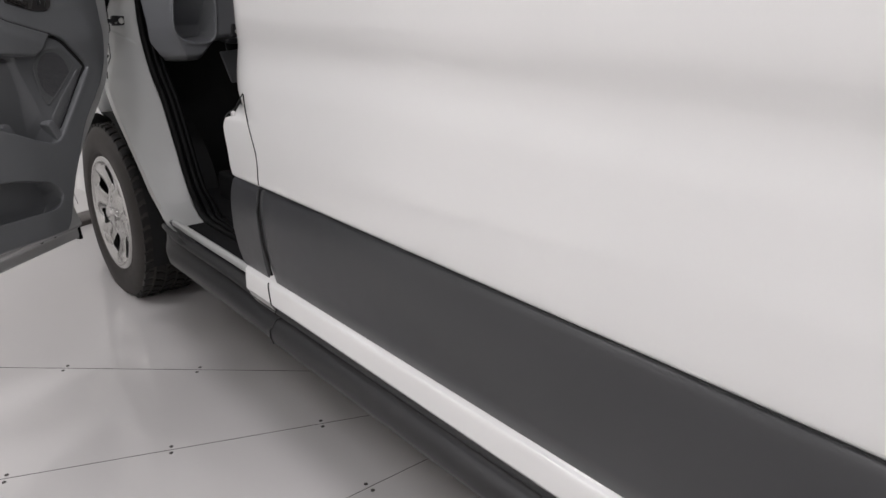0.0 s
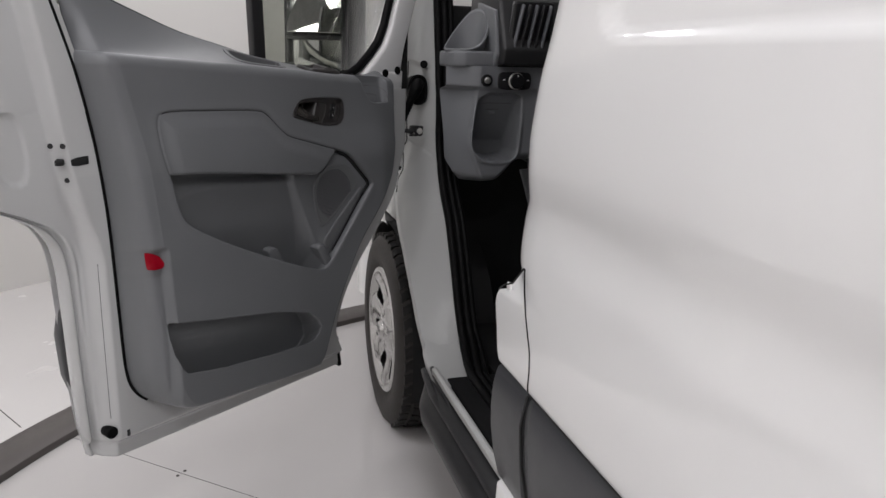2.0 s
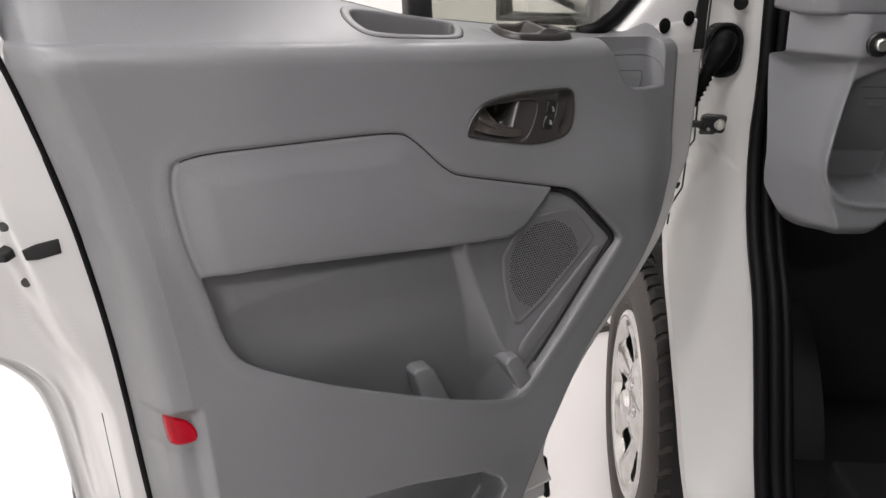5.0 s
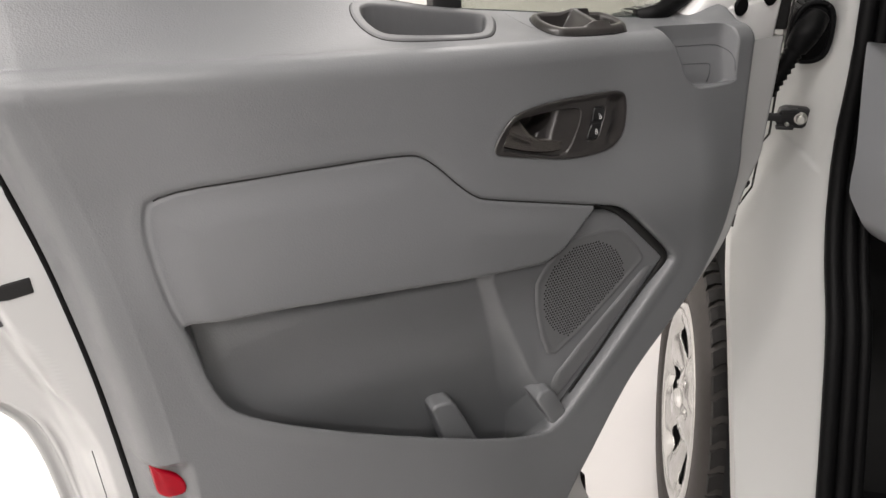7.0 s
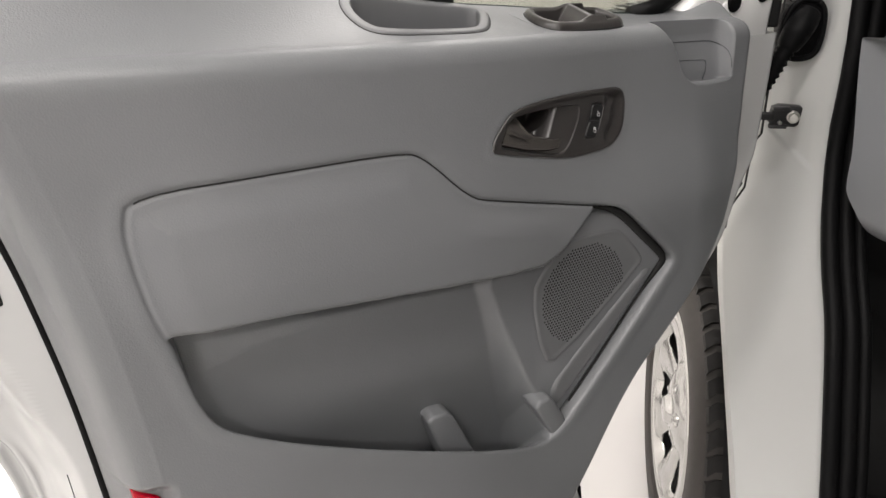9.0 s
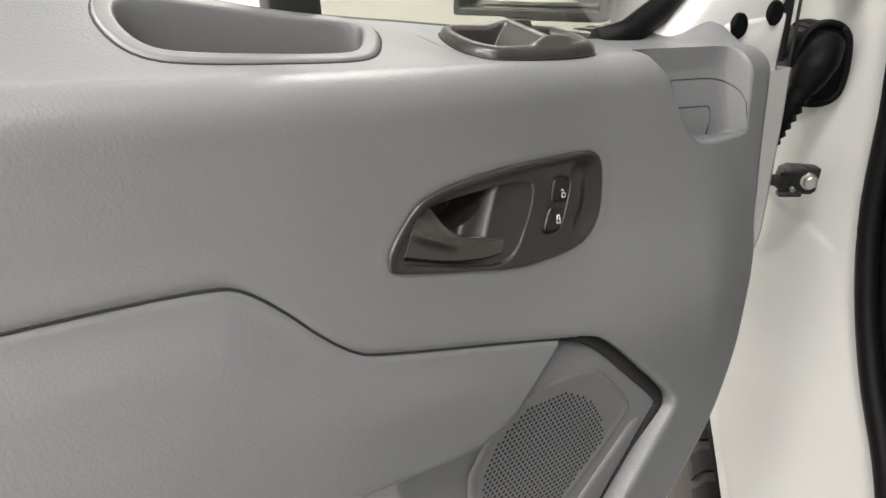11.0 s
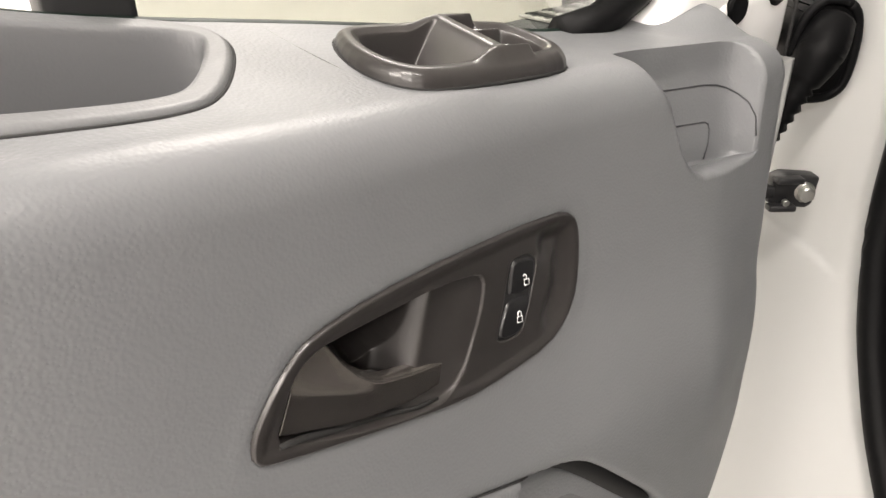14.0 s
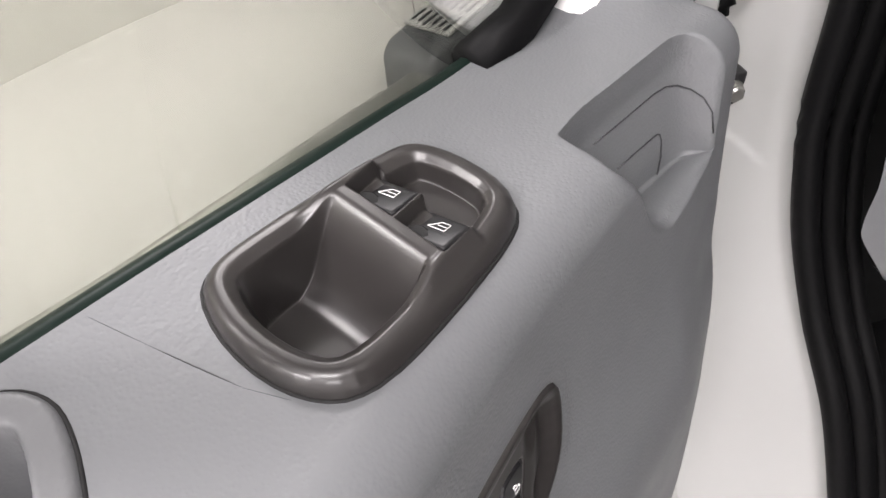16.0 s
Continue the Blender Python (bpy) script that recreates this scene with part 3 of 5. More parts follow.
# wheel cover with seven windows
N = 7
A = np.linspace(0, 2 * math.pi, 337)[:-1]
Rr = np.r_[0.001, np.linspace(0.008, 0.236, 84)]
RR, AA = np.meshgrid(Rr, A, indexing="ij")
ph = np.abs((((AA - 0.14) * N / (2 * math.pi)) % 1.0) - 0.5)
arc = ph * 2 * math.pi / N * RR
half = np.interp(RR, [0.098, 0.108, 0.125, 0.155, 0.185, 0.197, 0.203], [0.0, 0.014, 0.024, 0.033, 0.038, 0.030, 0.0])
near = arc - half + np.where((RR < 0.098) | (RR > 0.203), 0.02, 0)
# dished face, crowned spokes that fall away to the windows, a rolled outer rim
face = curve(RR, [0, 0.024, 0.032, 0.050, 0.075, 0.11, 0.165, 0.200, 0.212, 0.222, 0.230, 0.236], [-0.022, -0.020, -0.007, -0.004, 0.003, 0.012, 0.006, -0.004, -0.006, -0.013, -0.011, 0.004])
face = face + 0.020 * (1 - ph / 0.5) ** 2 * step(0.070, 0.115, RR) * step(0.216, 0.196, RR)
for k in range(5):
    a0 = 2 * math.pi * (k + 0.3) / 5
    lug = np.hypot(RR * np.cos(AA) - 0.056 * math.cos(a0), RR * np.sin(AA) - 0.056 * math.sin(a0))
    face = face + 0.004 * step(0.018, 0.012, lug)
fm = sheet("face", np.stack([face, RR * np.cos(AA), RR * np.sin(AA)], 2), close_u=True)
bm = bmesh.new()
bm.from_mesh(fm)
bm.verts.ensure_lookup_table()
cut = near.reshape(-1) < -0.001
bmesh.ops.delete(bm, geom=[f for f in bm.faces if all(cut[v.index] for v in f.verts)], context="FACES")
thick(part("wheel_cover", bm, SILVER, wheel, "bright silver wheel cover with seven windows"), 0.006, 1.0)
for k in range(5):
    a0 = 2 * math.pi * (k + 0.3) / 5
    part("lug_nut", disc((0.0, 0.056 * math.cos(a0), 0.056 * math.sin(a0)), (-1, 0, 0), 0.0095, 0.022, 6, 0.003), SILVER, wheel, "bright hexagon wheel nut")
part("brake_backing", disc((0.07, 0, 0), (1, 0, 0), 0.2, 0.02, 32), DARK, wheel)
part("rim_barrel", sheet("barrel", [[(x_, r_ * math.cos(2 * math.pi * k / 64), r_ * math.sin(2 * math.pi * k / 64)) for k in range(64)] for x_, r_ in ((0.005, 0.232), (0.05, 0.215), (0.18, 0.215))], close_u=True), BLACK, wheel)
# ---- the open driver door ----
# Local axes: X along the door from the hinge to its latch end, Y towards the cab side of the panel, Z up.
door = thing("driver_door", pose(0, -0.25, 0, 0, 0, math.degrees(math.atan2(-0.6, -0.8))), "open white van driver door with a grey moulded inner panel", "door")


def sF(z):
    return curve(z, [0.488, 0.50, 0.52, 0.55, 0.60, 0.65, 0.70, 0.80, 0.90, 0.95, 1.00, 1.05, 1.10, 1.20, 1.30], [0.50, 0.482, 0.466, 0.455, 0.438, 0.418, 0.390, 0.325, 0.228, 0.184, 0.151, 0.133, 0.120, 0.1145, 0.112])


def sR(z):
    return curve(z, [0.468, 0.50, 0.52, 0.535, 0.555, 0.585, 0.63, 0.73, 0.94, 1.10, 1.25, 1.40, 1.55], [0.87, 0.905, 0.932, 0.950, 0.965, 0.977, 0.983, 0.986, 0.992, 1.005, 1.03, 1.07, 1.12])


def z_low(s):
    return curve(s, [0.40, 0.50, 0.74, 0.96, 1.0], [0.492, 0.494, 0.508, 0.523, 0.526])


def z_shoulder(s):
    return curve(s, [0.10, 0.37, 0.63, 0.87, 1.05], [1.270, 1.282, 1.298, 1.312, 1.322])


def z_glass(s):
    return curve(s, [0.10, 0.20, 0.25, 0.31, 0.43, 0.55, 0.65, 0.76, 0.885, 1.05, 1.2], [1.285, 1.275, 1.278, 1.286, 1.302, 1.318, 1.342, 1.368, 1.412, 1.475, 1.53])


INS = rounded([(0.9165, 1.148), (0.9160, 1.178), (0.906, 1.2005), (0.786, 1.1985), (0.651, 1.195), (0.626, 1.187), (0.576, 1.1335), (0.547, 1.1235), (0.396, 1.083), (0.358, 1.074), (0.335, 1.057), (0.301, 1.0235), (0.270, 0.993), (0.2595, 0.977), (0.2665, 0.966), (0.438, 0.789), (0.470, 0.770), (0.53, 0.785), (0.722, 0.868), (0.86, 0.942), (0.885, 0.975), (0.899, 1.055), (0.907, 1.077), (0.9135, 1.1115)], 2)
POCK = rounded([(0.939, 0.728), (0.934, 0.741), (0.915, 0.738), (0.558, 0.681), (0.487, 0.624), (0.507, 0.588), (0.545, 0.580), (0.90, 0.608), (0.928, 0.640)], 1)
BEZ = rounded([(0.542, 1.175), (0.541, 1.185), (0.534, 1.195), (0.520, 1.2095), (0.509, 1.2155), (0.480, 1.220), (0.430, 1.221), (0.369, 1.218), (0.350, 1.216), (0.341, 1.209), (0.339, 1.192), (0.342, 1.170), (0.351, 1.156), (0.368, 1.147), (0.404, 1.146), (0.436, 1.148), (0.487, 1.160), (0.532, 1.171)], 1)
CUP = rounded([(0.300, 1.45), (0.278, 1.278), (0.262, 1.256), (0.246, 1.222), (0.230, 1.206), (0.213, 1.2005), (0.155, 1.199), (0.144, 1.205), (0.1435, 1.24), (0.150, 1.262), (0.152, 1.45)], 1)
SWI = rounded([(0.4290, -0.0222), (0.4356, -0.0083), (0.4383, 0.0075), (0.4372, 0.0225), (0.4330, 0.0335), (0.4265, 0.0405), (0.4150, 0.0448), (0.3930, 0.0455), (0.3650, 0.0445), (0.3420, 0.0425), (0.3265, 0.0385), (0.3180, 0.0280), (0.3157, 0.0120), (0.3172, -0.0045), (0.3222, -0.0150), (0.3310, -0.0198), (0.3480, -0.0230), (0.3700, -0.0255), (0.3950, -0.0280), (0.4120, -0.0290), (0.4215, -0.0275)], 1)
PULL = rounded([(0.5104, -0.0425), (0.4885, -0.0365), (0.481, -0.0247), (0.485, -0.0098), (0.497, 0.0114), (0.5097, 0.0284), (0.5222, 0.0375), (0.547, 0.0425), (0.62, 0.043), (0.655, 0.035), (0.668, -0.005), (0.655, -0.034), (0.60, -0.042)], 2)


def d_base(s, z):
    """How far the panel stands out from the door's steel."""
    d = curve(z, [0.45, 0.65, 0.85, 0.98, 1.08, 1.2, 1.28, 1.35], [0.125, 0.13, 0.115, 0.103, 0.098, 0.080, 0.074, 0.07])
    d = d - 0.014 * step(0.5, 0.33, s) * step(1.04, 1.16, z)
    d = d - curve(z, [0.80, 0.90, 1.0, 1.05, 1.10, 1.15, 1.20, 1.30], [0.0, 0.008, 0.014, 0.018, 0.018, 0.010, 0.007, 0.006]) * step(0.225, 0.118, s)
    return d + 0.008 * step(0.45, 0.6, s) - 0.005 * step(0.8, 0.95, s)


def pad_edge(s):
    """Lower edge of the arm pad."""
    return np.where(s < 0.40, 1.3, np.interp(s, [0.40, 0.453, 0.478, 0.566, 0.688, 0.814, 0.90], [1.080, 1.035, 1.025, 1.034, 1.0475, 1.061, 1.0645]))


def bin_weight(s, z):
    """1 inside the open bin below the arm pad."""
    sb = np.interp(z, [0.74, 0.837, 0.865, 0.944, 1.008], [0.462, 0.482, 0.496, 0.524, 0.546])
    return step(sb - 0.006, sb + 0.014, s)


def ins_low(s):
    return np.interp(s, [0.44, 0.47, 0.53, 0.722, 0.86, 0.89], [0.79, 0.775, 0.787, 0.868, 0.942, 0.98])


def d_face(s, z, edge):
    d = d_base(s, z)
    ins = sdf(INS, s, z)
    pk = sdf(POCK, s, z)
    pad = pad_edge(s)
    sunk = step(0.0005, -0.0045 + 0.0022 * step(0.44, 0.40, s), ins)
    low = step(pad + 0.0005, pad - 0.0035, z)
    inbin = bin_weight(s, z)
    # seam round the insert and the soft pad above the arm edge
    d = d - 0.0019 * np.exp(-(ins / 0.0022) ** 2) + 0.0007 * np.exp(-((ins - 0.010) / 0.008) ** 2)
    d = d + 0.005 * step(-0.006, -0.04, ins) * (1 - low) * step(0.40, 0.5, s)
    # the pad's edge overhangs a groove; below it the wall of the open bin leans out, then falls back to the floor
    tall = np.interp(s, [0.48, 0.56, 0.70, 0.90], [0.010, 0.013, 0.018, 0.026])
    under = np.clip((pad + 0.008 - z) / 0.008, 0, 1)
    d = d - 0.006 * (1 - np.sqrt(1 - 0.98 * under**2)) * sunk * step(0.44, 0.48, s)
    below = np.maximum(pad - z, 0) + np.minimum(np.maximum(pad - z, 0), 1.4 * tall) * (0.020 / tall - 1)
    open_ = sunk * low * inbin
    d = d * (1 - open_) + curve(below, [0.0, 0.010, 0.032, 0.08, 0.15, 0.27], [0.052, 0.055, 0.076, 0.076, 0.060, 0.030]) * open_
    # loudspeaker corner: a shallow recess with an open gap along its outer side
    corner = sunk * low * (1 - inbin)
    right = step(0.47, 0.42, s)
    d = d - corner * (0.012 + 0.022 * np.exp(-((ins + 0.0055) / 0.0042) ** 4) * right)
    # door pocket
    d = d - 0.070 * step(0.0003, -0.005, pk) * (0.6 + 0.4 * step(0.70, 0.60, z)) 
    # recess at the rear for the reflector, deeper below it
    d = d - step(0.922, 0.940, s) * (0.012 * step(0.914, 0.898, z) + 0.007 * step(0.866, 0.845, z))
    bz = sdf(BEZ, s, z)
    d = d + 0.0003 * np.exp(-((bz - 0.005) / 0.004) ** 2) - 0.045 * step(-0.001, -0.008, bz)
    rear = step(0.84, 0.90, s)
    free = np.where(s > 0.84, z - z_low(s), edge)
    return d * ((1 - rear) + rear * curve(sR(z) - s, [0.0, 0.004, 0.010, 0.022, 0.036, 0.056], [0.14, 0.34, 0.52, 0.80, 0.95, 1.0])) * (0.85 + 0.15 * dome(free / 0.014))


def z_drop(s, z):
    """The floors of bin and pocket lie lower than their lips."""
    zb = ins_low(s)
    a = 0.105 * step(0.0005, -0.0045, sdf(INS, s, z)) * bin_weight(s, z) * (1 - np.clip((z - zb) / np.maximum(0.02, 0.85 * (np.minimum(pad_edge(s), 1.07) - zb)), 0, 1))
    zp = np.interp(s, [0.487, 0.507, 0.545, 0.90, 0.928], [0.624, 0.59, 0.582, 0.610, 0.640])
    return a + 0.045 * step(0.0005, -0.0045, sdf(POCK, s, z)) * (1 - np.clip((z - zp) / 0.09, 0, 1))


OUT_Z = np.linspace(0.50, 1.40, 60)
OUT_S = np.linspace(0.478, 0.955, 30)
OUTLINE = np.vstack([np.stack([sF(OUT_Z), OUT_Z], 1), np.stack([sR(OUT_Z), OUT_Z], 1)[:1:-1], np.stack([OUT_S, z_low(OUT_S)], 1)[::-1]])
NU, NF, NA, NL = 520, 400, 12, 90
q = np.r_[np.linspace(0, 0.024, 13)[:-1], np.linspace(0.024, 1, NU)]
kz = np.r_[np.linspace(0, 0.02, 8)[:-1], np.linspace(0.02, 1, NF)][:, None]
RAD = 0.026
S = 0.12 + 0.9 * q[None, :] + 0 * kz
for _ in range(6):
    Zf = z_low(S) + kz * (z_shoulder(S) - RAD - z_low(S))
    S = sF(Zf) + (sR(Zf) - sF(Zf)) * q[None, :]
edge_d = np.maximum(-sdf(OUTLINE, S, Zf), 0)
Df = d_face(S, Zf, edge_d)
Zf = Zf - z_drop(S, Zf)
rowsS, rowsD, rowsZ = [S], [Df], [Zf]
s1 = S[-1]
d1 = Df[-1]
fr = dome((s1 - s1[0]) / 0.014)
for i in range(1, NA + 1):
    a = math.pi / 2 * i / NA
    rowsS.append(s1[None]), rowsD.append((d1 - RAD + RAD * math.cos(a))[None])
    rowsZ.append((z_shoulder(s1) - RAD + RAD * math.sin(a) - 0.012 * (1 - fr) * i / NA)[None])
for i in range(1, NL + 1):
    k = i / NL
    dl = (d1 - RAD) * (1 - k) - 0.043 * k
    rise = z_glass(s1) - z_shoulder(s1)
    zl = z_shoulder(s1) + rise * (0.35 * k + 0.65 * k ** 1.6) - 0.012 * (1 - fr) + 0.012 * step(0.19, 0.125, s1) * step(0.0, 0.5, k)
    sw = sdf(SWI, s1, dl)
    pu = sdf(PULL, s1, dl)
    zl = zl - 0.075 * step(-0.003, -0.008, sw)
    zl = zl - 0.135 * step(-0.002, -0.006, pu)
    rowsS.append(s1[None]), rowsD.append(dl[None]), rowsZ.append(zl[None])
TS, TD, TZ = np.vstack(rowsS), np.vstack(rowsD), np.vstack(rowsZ)
def cup_back(s, z):
    return curve(s, [0.13, 0.148, 0.1525, 0.159, 0.168, 0.187, 0.22, 0.25, 0.31], [0.075, 0.060, 0.043, 0.0335, 0.0300, 0.028, 0.025, 0.0225, 0.028]) + 0.013 * np.clip((1.255 - z) / 0.055, 0, 1)


cup = sdf(CUP, TS, TZ)
wallback = cup_back(TS, TZ)
inside = step(0.001, -0.0045, cup)
TZ = TZ - 0.012 * step(-0.0005, -0.006, cup) * step(1.213, 1.203, TZ)
TD = np.where((TD > wallback), TD - (TD - wallback) * inside, TD)
# skirts that close the panel's ends
TS = np.hstack([TS[:, :1], TS, TS[:, -1:]])
TD = np.hstack([np.minimum(TD[:, :1], -0.01), TD, np.minimum(TD[:, -1:], -0.01)])
TZ = np.hstack([TZ[:, :1], TZ, TZ[:, -1:]])
TS, TZ = np.vstack([TS[:1], TS]), np.vstack([TZ[:1], TZ])
TD = np.vstack([np.full_like(TD[:1], -0.01), TD])
panel = part("door_panel", sheet("panel", np.stack([TS, TD, TZ], 2)), TRIM, door, "grey grained moulded plastic door panel")

# panel seams
def seam(points, r=0.0008, mat=None):
    return part("panel_seam", tube([(a, float(d_face(np.array(a), np.array(b), np.array(0.2))) + 0.0006, b) for a, b in points], r, 6), mat or DARK, panel)


ins_even = even(INS, 300)
seam([p for p in ins_even if p[1] > 1.10 and 0.39 < p[0] < 0.905 or p[1] > 1.06 and 0.39 < p[0] < 0.6][::-1])

for line in ([(0.236, 1.2488), (0.205, 1.2475), (0.180, 1.2465), (0.168, 1.2450), (0.160, 1.2425), (0.155, 1.239), (0.152, 1.234), (0.151, 1.226), (0.151, 1.213)], [(0.220, 1.2250), (0.200, 1.2240), (0.181, 1.2228), (0.1775, 1.2212), (0.1765, 1.2170), (0.1785, 1.2075), (0.1835, 1.1985)]):
    part("panel_seam", tube([(a, float(cup_back(a, b)) + 0.0002, b) for a, b in line], 0.0005, 6), MOULD, panel)


def ledge_z(s, d):
    """Height of the ledge between shoulder and glass."""
    top_d = float(np.interp(s, s1, d1)) - RAD
    k = min(max((top_d - d) / (top_d + 0.043), 0), 1)
    return float(z_shoulder(s)) + float(z_glass(s) - z_shoulder(s)) * (0.35 * k + 0.65 * k ** 1.6)


def pull_h(s, d):
    top_d = np.interp(s, s1, d1) - RAD
    k = np.clip((top_d - d) / (top_d + 0.043), 0, 1)
    e = -sdf(PULL, s, d)
    z = z_shoulder(s) + (z_glass(s) - z_shoulder(s)) * (0.35 * k + 0.65 * k ** 1.6)
    return z - 0.0006 + 0.0032 * dome(e / 0.0035) - 0.0025 * (1 - dome((0.0118 - e) / 0.003)) * (e > 0.0088) - 0.105 * step(0.0116, 0.0165, e)


A_, H_, B_ = rings(PULL, (0.574, 0.001), pull_h, 260, 150)
# the walls lean outwards below the rim
lean = 1 + 0.16 * step(0.0125, 0.0165, -sdf(PULL, A_, B_))
A_, B_ = 0.574 + (A_ - 0.574) * lean, 0.001 + (B_ - 0.001) * lean
part("pull_pocket", sheet("pull", np.stack([A_, B_, H_], 2), close_u=True), TRIM_SMOOTH, door, "smooth grey pull pocket with a raised rim")
for outline in (SWI, PULL):
    o = even(outline, 120)
    part("ledge_seam", tube([(a, b, ledge_z(a, b) - 0.0004) for a, b in np.vstack([o, o[:1]])], 0.0011, 6), DARK, panel)
part("ledge_seam", tube([(a, b, ledge_z(a, b) - 0.0002) for a, b in ((0.457, -0.040), (0.452, -0.02), (0.444, 0.012), (0.438, 0.026))], 0.00025, 4), MOULD, panel)
part("ledge_seam", tube([(a, b, ledge_z(a, b) - 0.0002) for a, b in ((0.312, -0.040), (0.317, -0.025), (0.322, -0.014))], 0.00025, 4), MOULD, panel)

# handle bezel
SCOOP = rounded([(0.5308, 1.180), (0.5252, 1.190), (0.5204, 1.200), (0.5146, 1.206), (0.5057, 1.2090), (0.480, 1.2098), (0.4439, 1.2098), (0.422, 1.2070), (0.4150, 1.2043), (0.4133, 1.198), (0.4173, 1.1856), (0.4283, 1.1671), (0.4339, 1.1609), (0.4395, 1.157), (0.4469, 1.1549), (0.4612, 1.1563), (0.4813, 1.1612), (0.4999, 1.1668), (0.5223, 1.1747)], 1)
CAV = rounded([(0.4965, 1.206), (0.4743, 1.208), (0.4518, 1.206), (0.4563, 1.1949), (0.4622, 1.1863), (0.4684, 1.1807), (0.475, 1.179), (0.483, 1.180), (0.492, 1.190), (0.497, 1.198)], 1)
LOCK = rounded([(0.3946, 1.2040), (0.3880, 1.2046), (0.3777, 1.2020), (0.3738, 1.1977), (0.3765, 1.1881), (0.3812, 1.1765), (0.3865, 1.1665), (0.3898, 1.1632), (0.3984, 1.1632), (0.4061, 1.1652), (0.4076, 1.1693), (0.4036, 1.1771), (0.3994, 1.1885), (0.3970, 1.197)], 1)


def lev_top(s):
    return np.interp(s, [0.4288, 0.4303, 0.447, 0.4611, 0.4776, 0.4840, 0.4900, 0.4945, 0.4985, 0.5020, 0.5055, 0.5110, 0.5155, 0.5204, 0.5252, 0.5305], [1.1690, 1.1712, 1.1736, 1.1761, 1.1808, 1.1842, 1.1893, 1.1952, 1.2030, 1.2076, 1.2088, 1.2078, 1.2052, 1.1998, 1.190, 1.1806])


def lev_low(s):
    return np.interp(s, [0.4288, 0.4303, 0.4330, 0.4395, 0.4612, 0.4813, 0.4998, 0.5222, 0.5305], [1.1680, 1.1640, 1.1608, 1.1588, 1.1600, 1.1640, 1.1687, 1.1764, 1.1796])


def bez_h(s, z):
    base = d_base(s, z)
    e = -sdf(BEZ, s, z)
    sc = sdf(SCOOP, s, z)
    lk = sdf(LOCK, s, z)
    cv = sdf(CAV, s, z)
    h = base - 0.001 + 0.0030 * dome(e / 0.0016) - 0.0008 * step(0.003, 0.008, e)
    # finger scoop: nearly level at its front end, then a fillet down to the cavity behind the lever
    across = -0.927 * (s - 0.4530) - 0.374 * (z - 1.190)
    well = step(0.0004, -0.0010, sc)
    h = h - 0.0012 * well - well * (0.0030 * step(0.036, 0.004, across) + 0.018 * step(0.003, -0.013, across) ** 1.2 * (0.25 + 0.75 * step(lev_low(s) + 0.001, lev_low(s) + 0.010, z))) - 0.018 * step(0.0005, -0.0045, cv)
    # rounded trough at the lock end
    return h - 0.0025 * step(0.0, -0.001, lk) - 0.0038 * np.exp(-((e - 0.0145) / 0.0070) ** 2) * step(0.376, 0.364, s)


A_, H_, B_ = rings(BEZ, (0.445, 1.186), bez_h, 360, 150)
bezel = part("handle_bezel", sheet("bezel", np.stack([A_, H_, B_], 2), close_u=True, flip=True), BROWN, door, "dark bronze-black plastic handle surround")
def lev_h(s, z):
    e = np.minimum(np.minimum(lev_top(s) - z, z - lev_low(s)), np.minimum(s - 0.4286, 0.5307 - s)) * 0.9
    over = -0.421 * (s - 0.503) + 0.907 * (z - 1.1862)
    blade = step(0.478, 0.500, s)
    h = d_base(s, z) - 0.0055 + 0.0055 * dome(e / 0.0026)
    # a crease across the paddle; the blade above it hollows back, the grip runs lower
    h = h - 0.0105 * step(-0.001, 0.020, over) * blade + 0.0009 * np.exp(-(over / 0.0040) ** 2) * blade * step(0.525, 0.512, s)
    return h - 0.0020 * step(0.495, 0.440, s)


ls = np.linspace(0.4288, 0.5305, 150)[None, :]
lk_ = (0.5 - 0.5 * np.cos(np.linspace(0, math.pi, 60)))[:, None]
A_ = ls + 0 * lk_
B_ = lev_low(ls) + (lev_top(ls) - lev_low(ls)) * lk_
part("handle_lever", sheet("lever", np.stack([A_, lev_h(A_, B_), B_], 2)), BRONZE, door, "dark satin bronze pull lever")
part("lever_gap", tube([(a, float(bez_h(np.array(a), np.array(b_))) + 0.0008, b_) for a, b_ in ((0.5300, 1.1783), (0.5223, 1.1752), (0.4999, 1.1674), (0.4813, 1.1620), (0.4612, 1.1574), (0.4490, 1.1562))], [0.0012, 0.0017, 0.0018, 0.0016, 0.0012, 0.0007], 6), DARK, bezel)
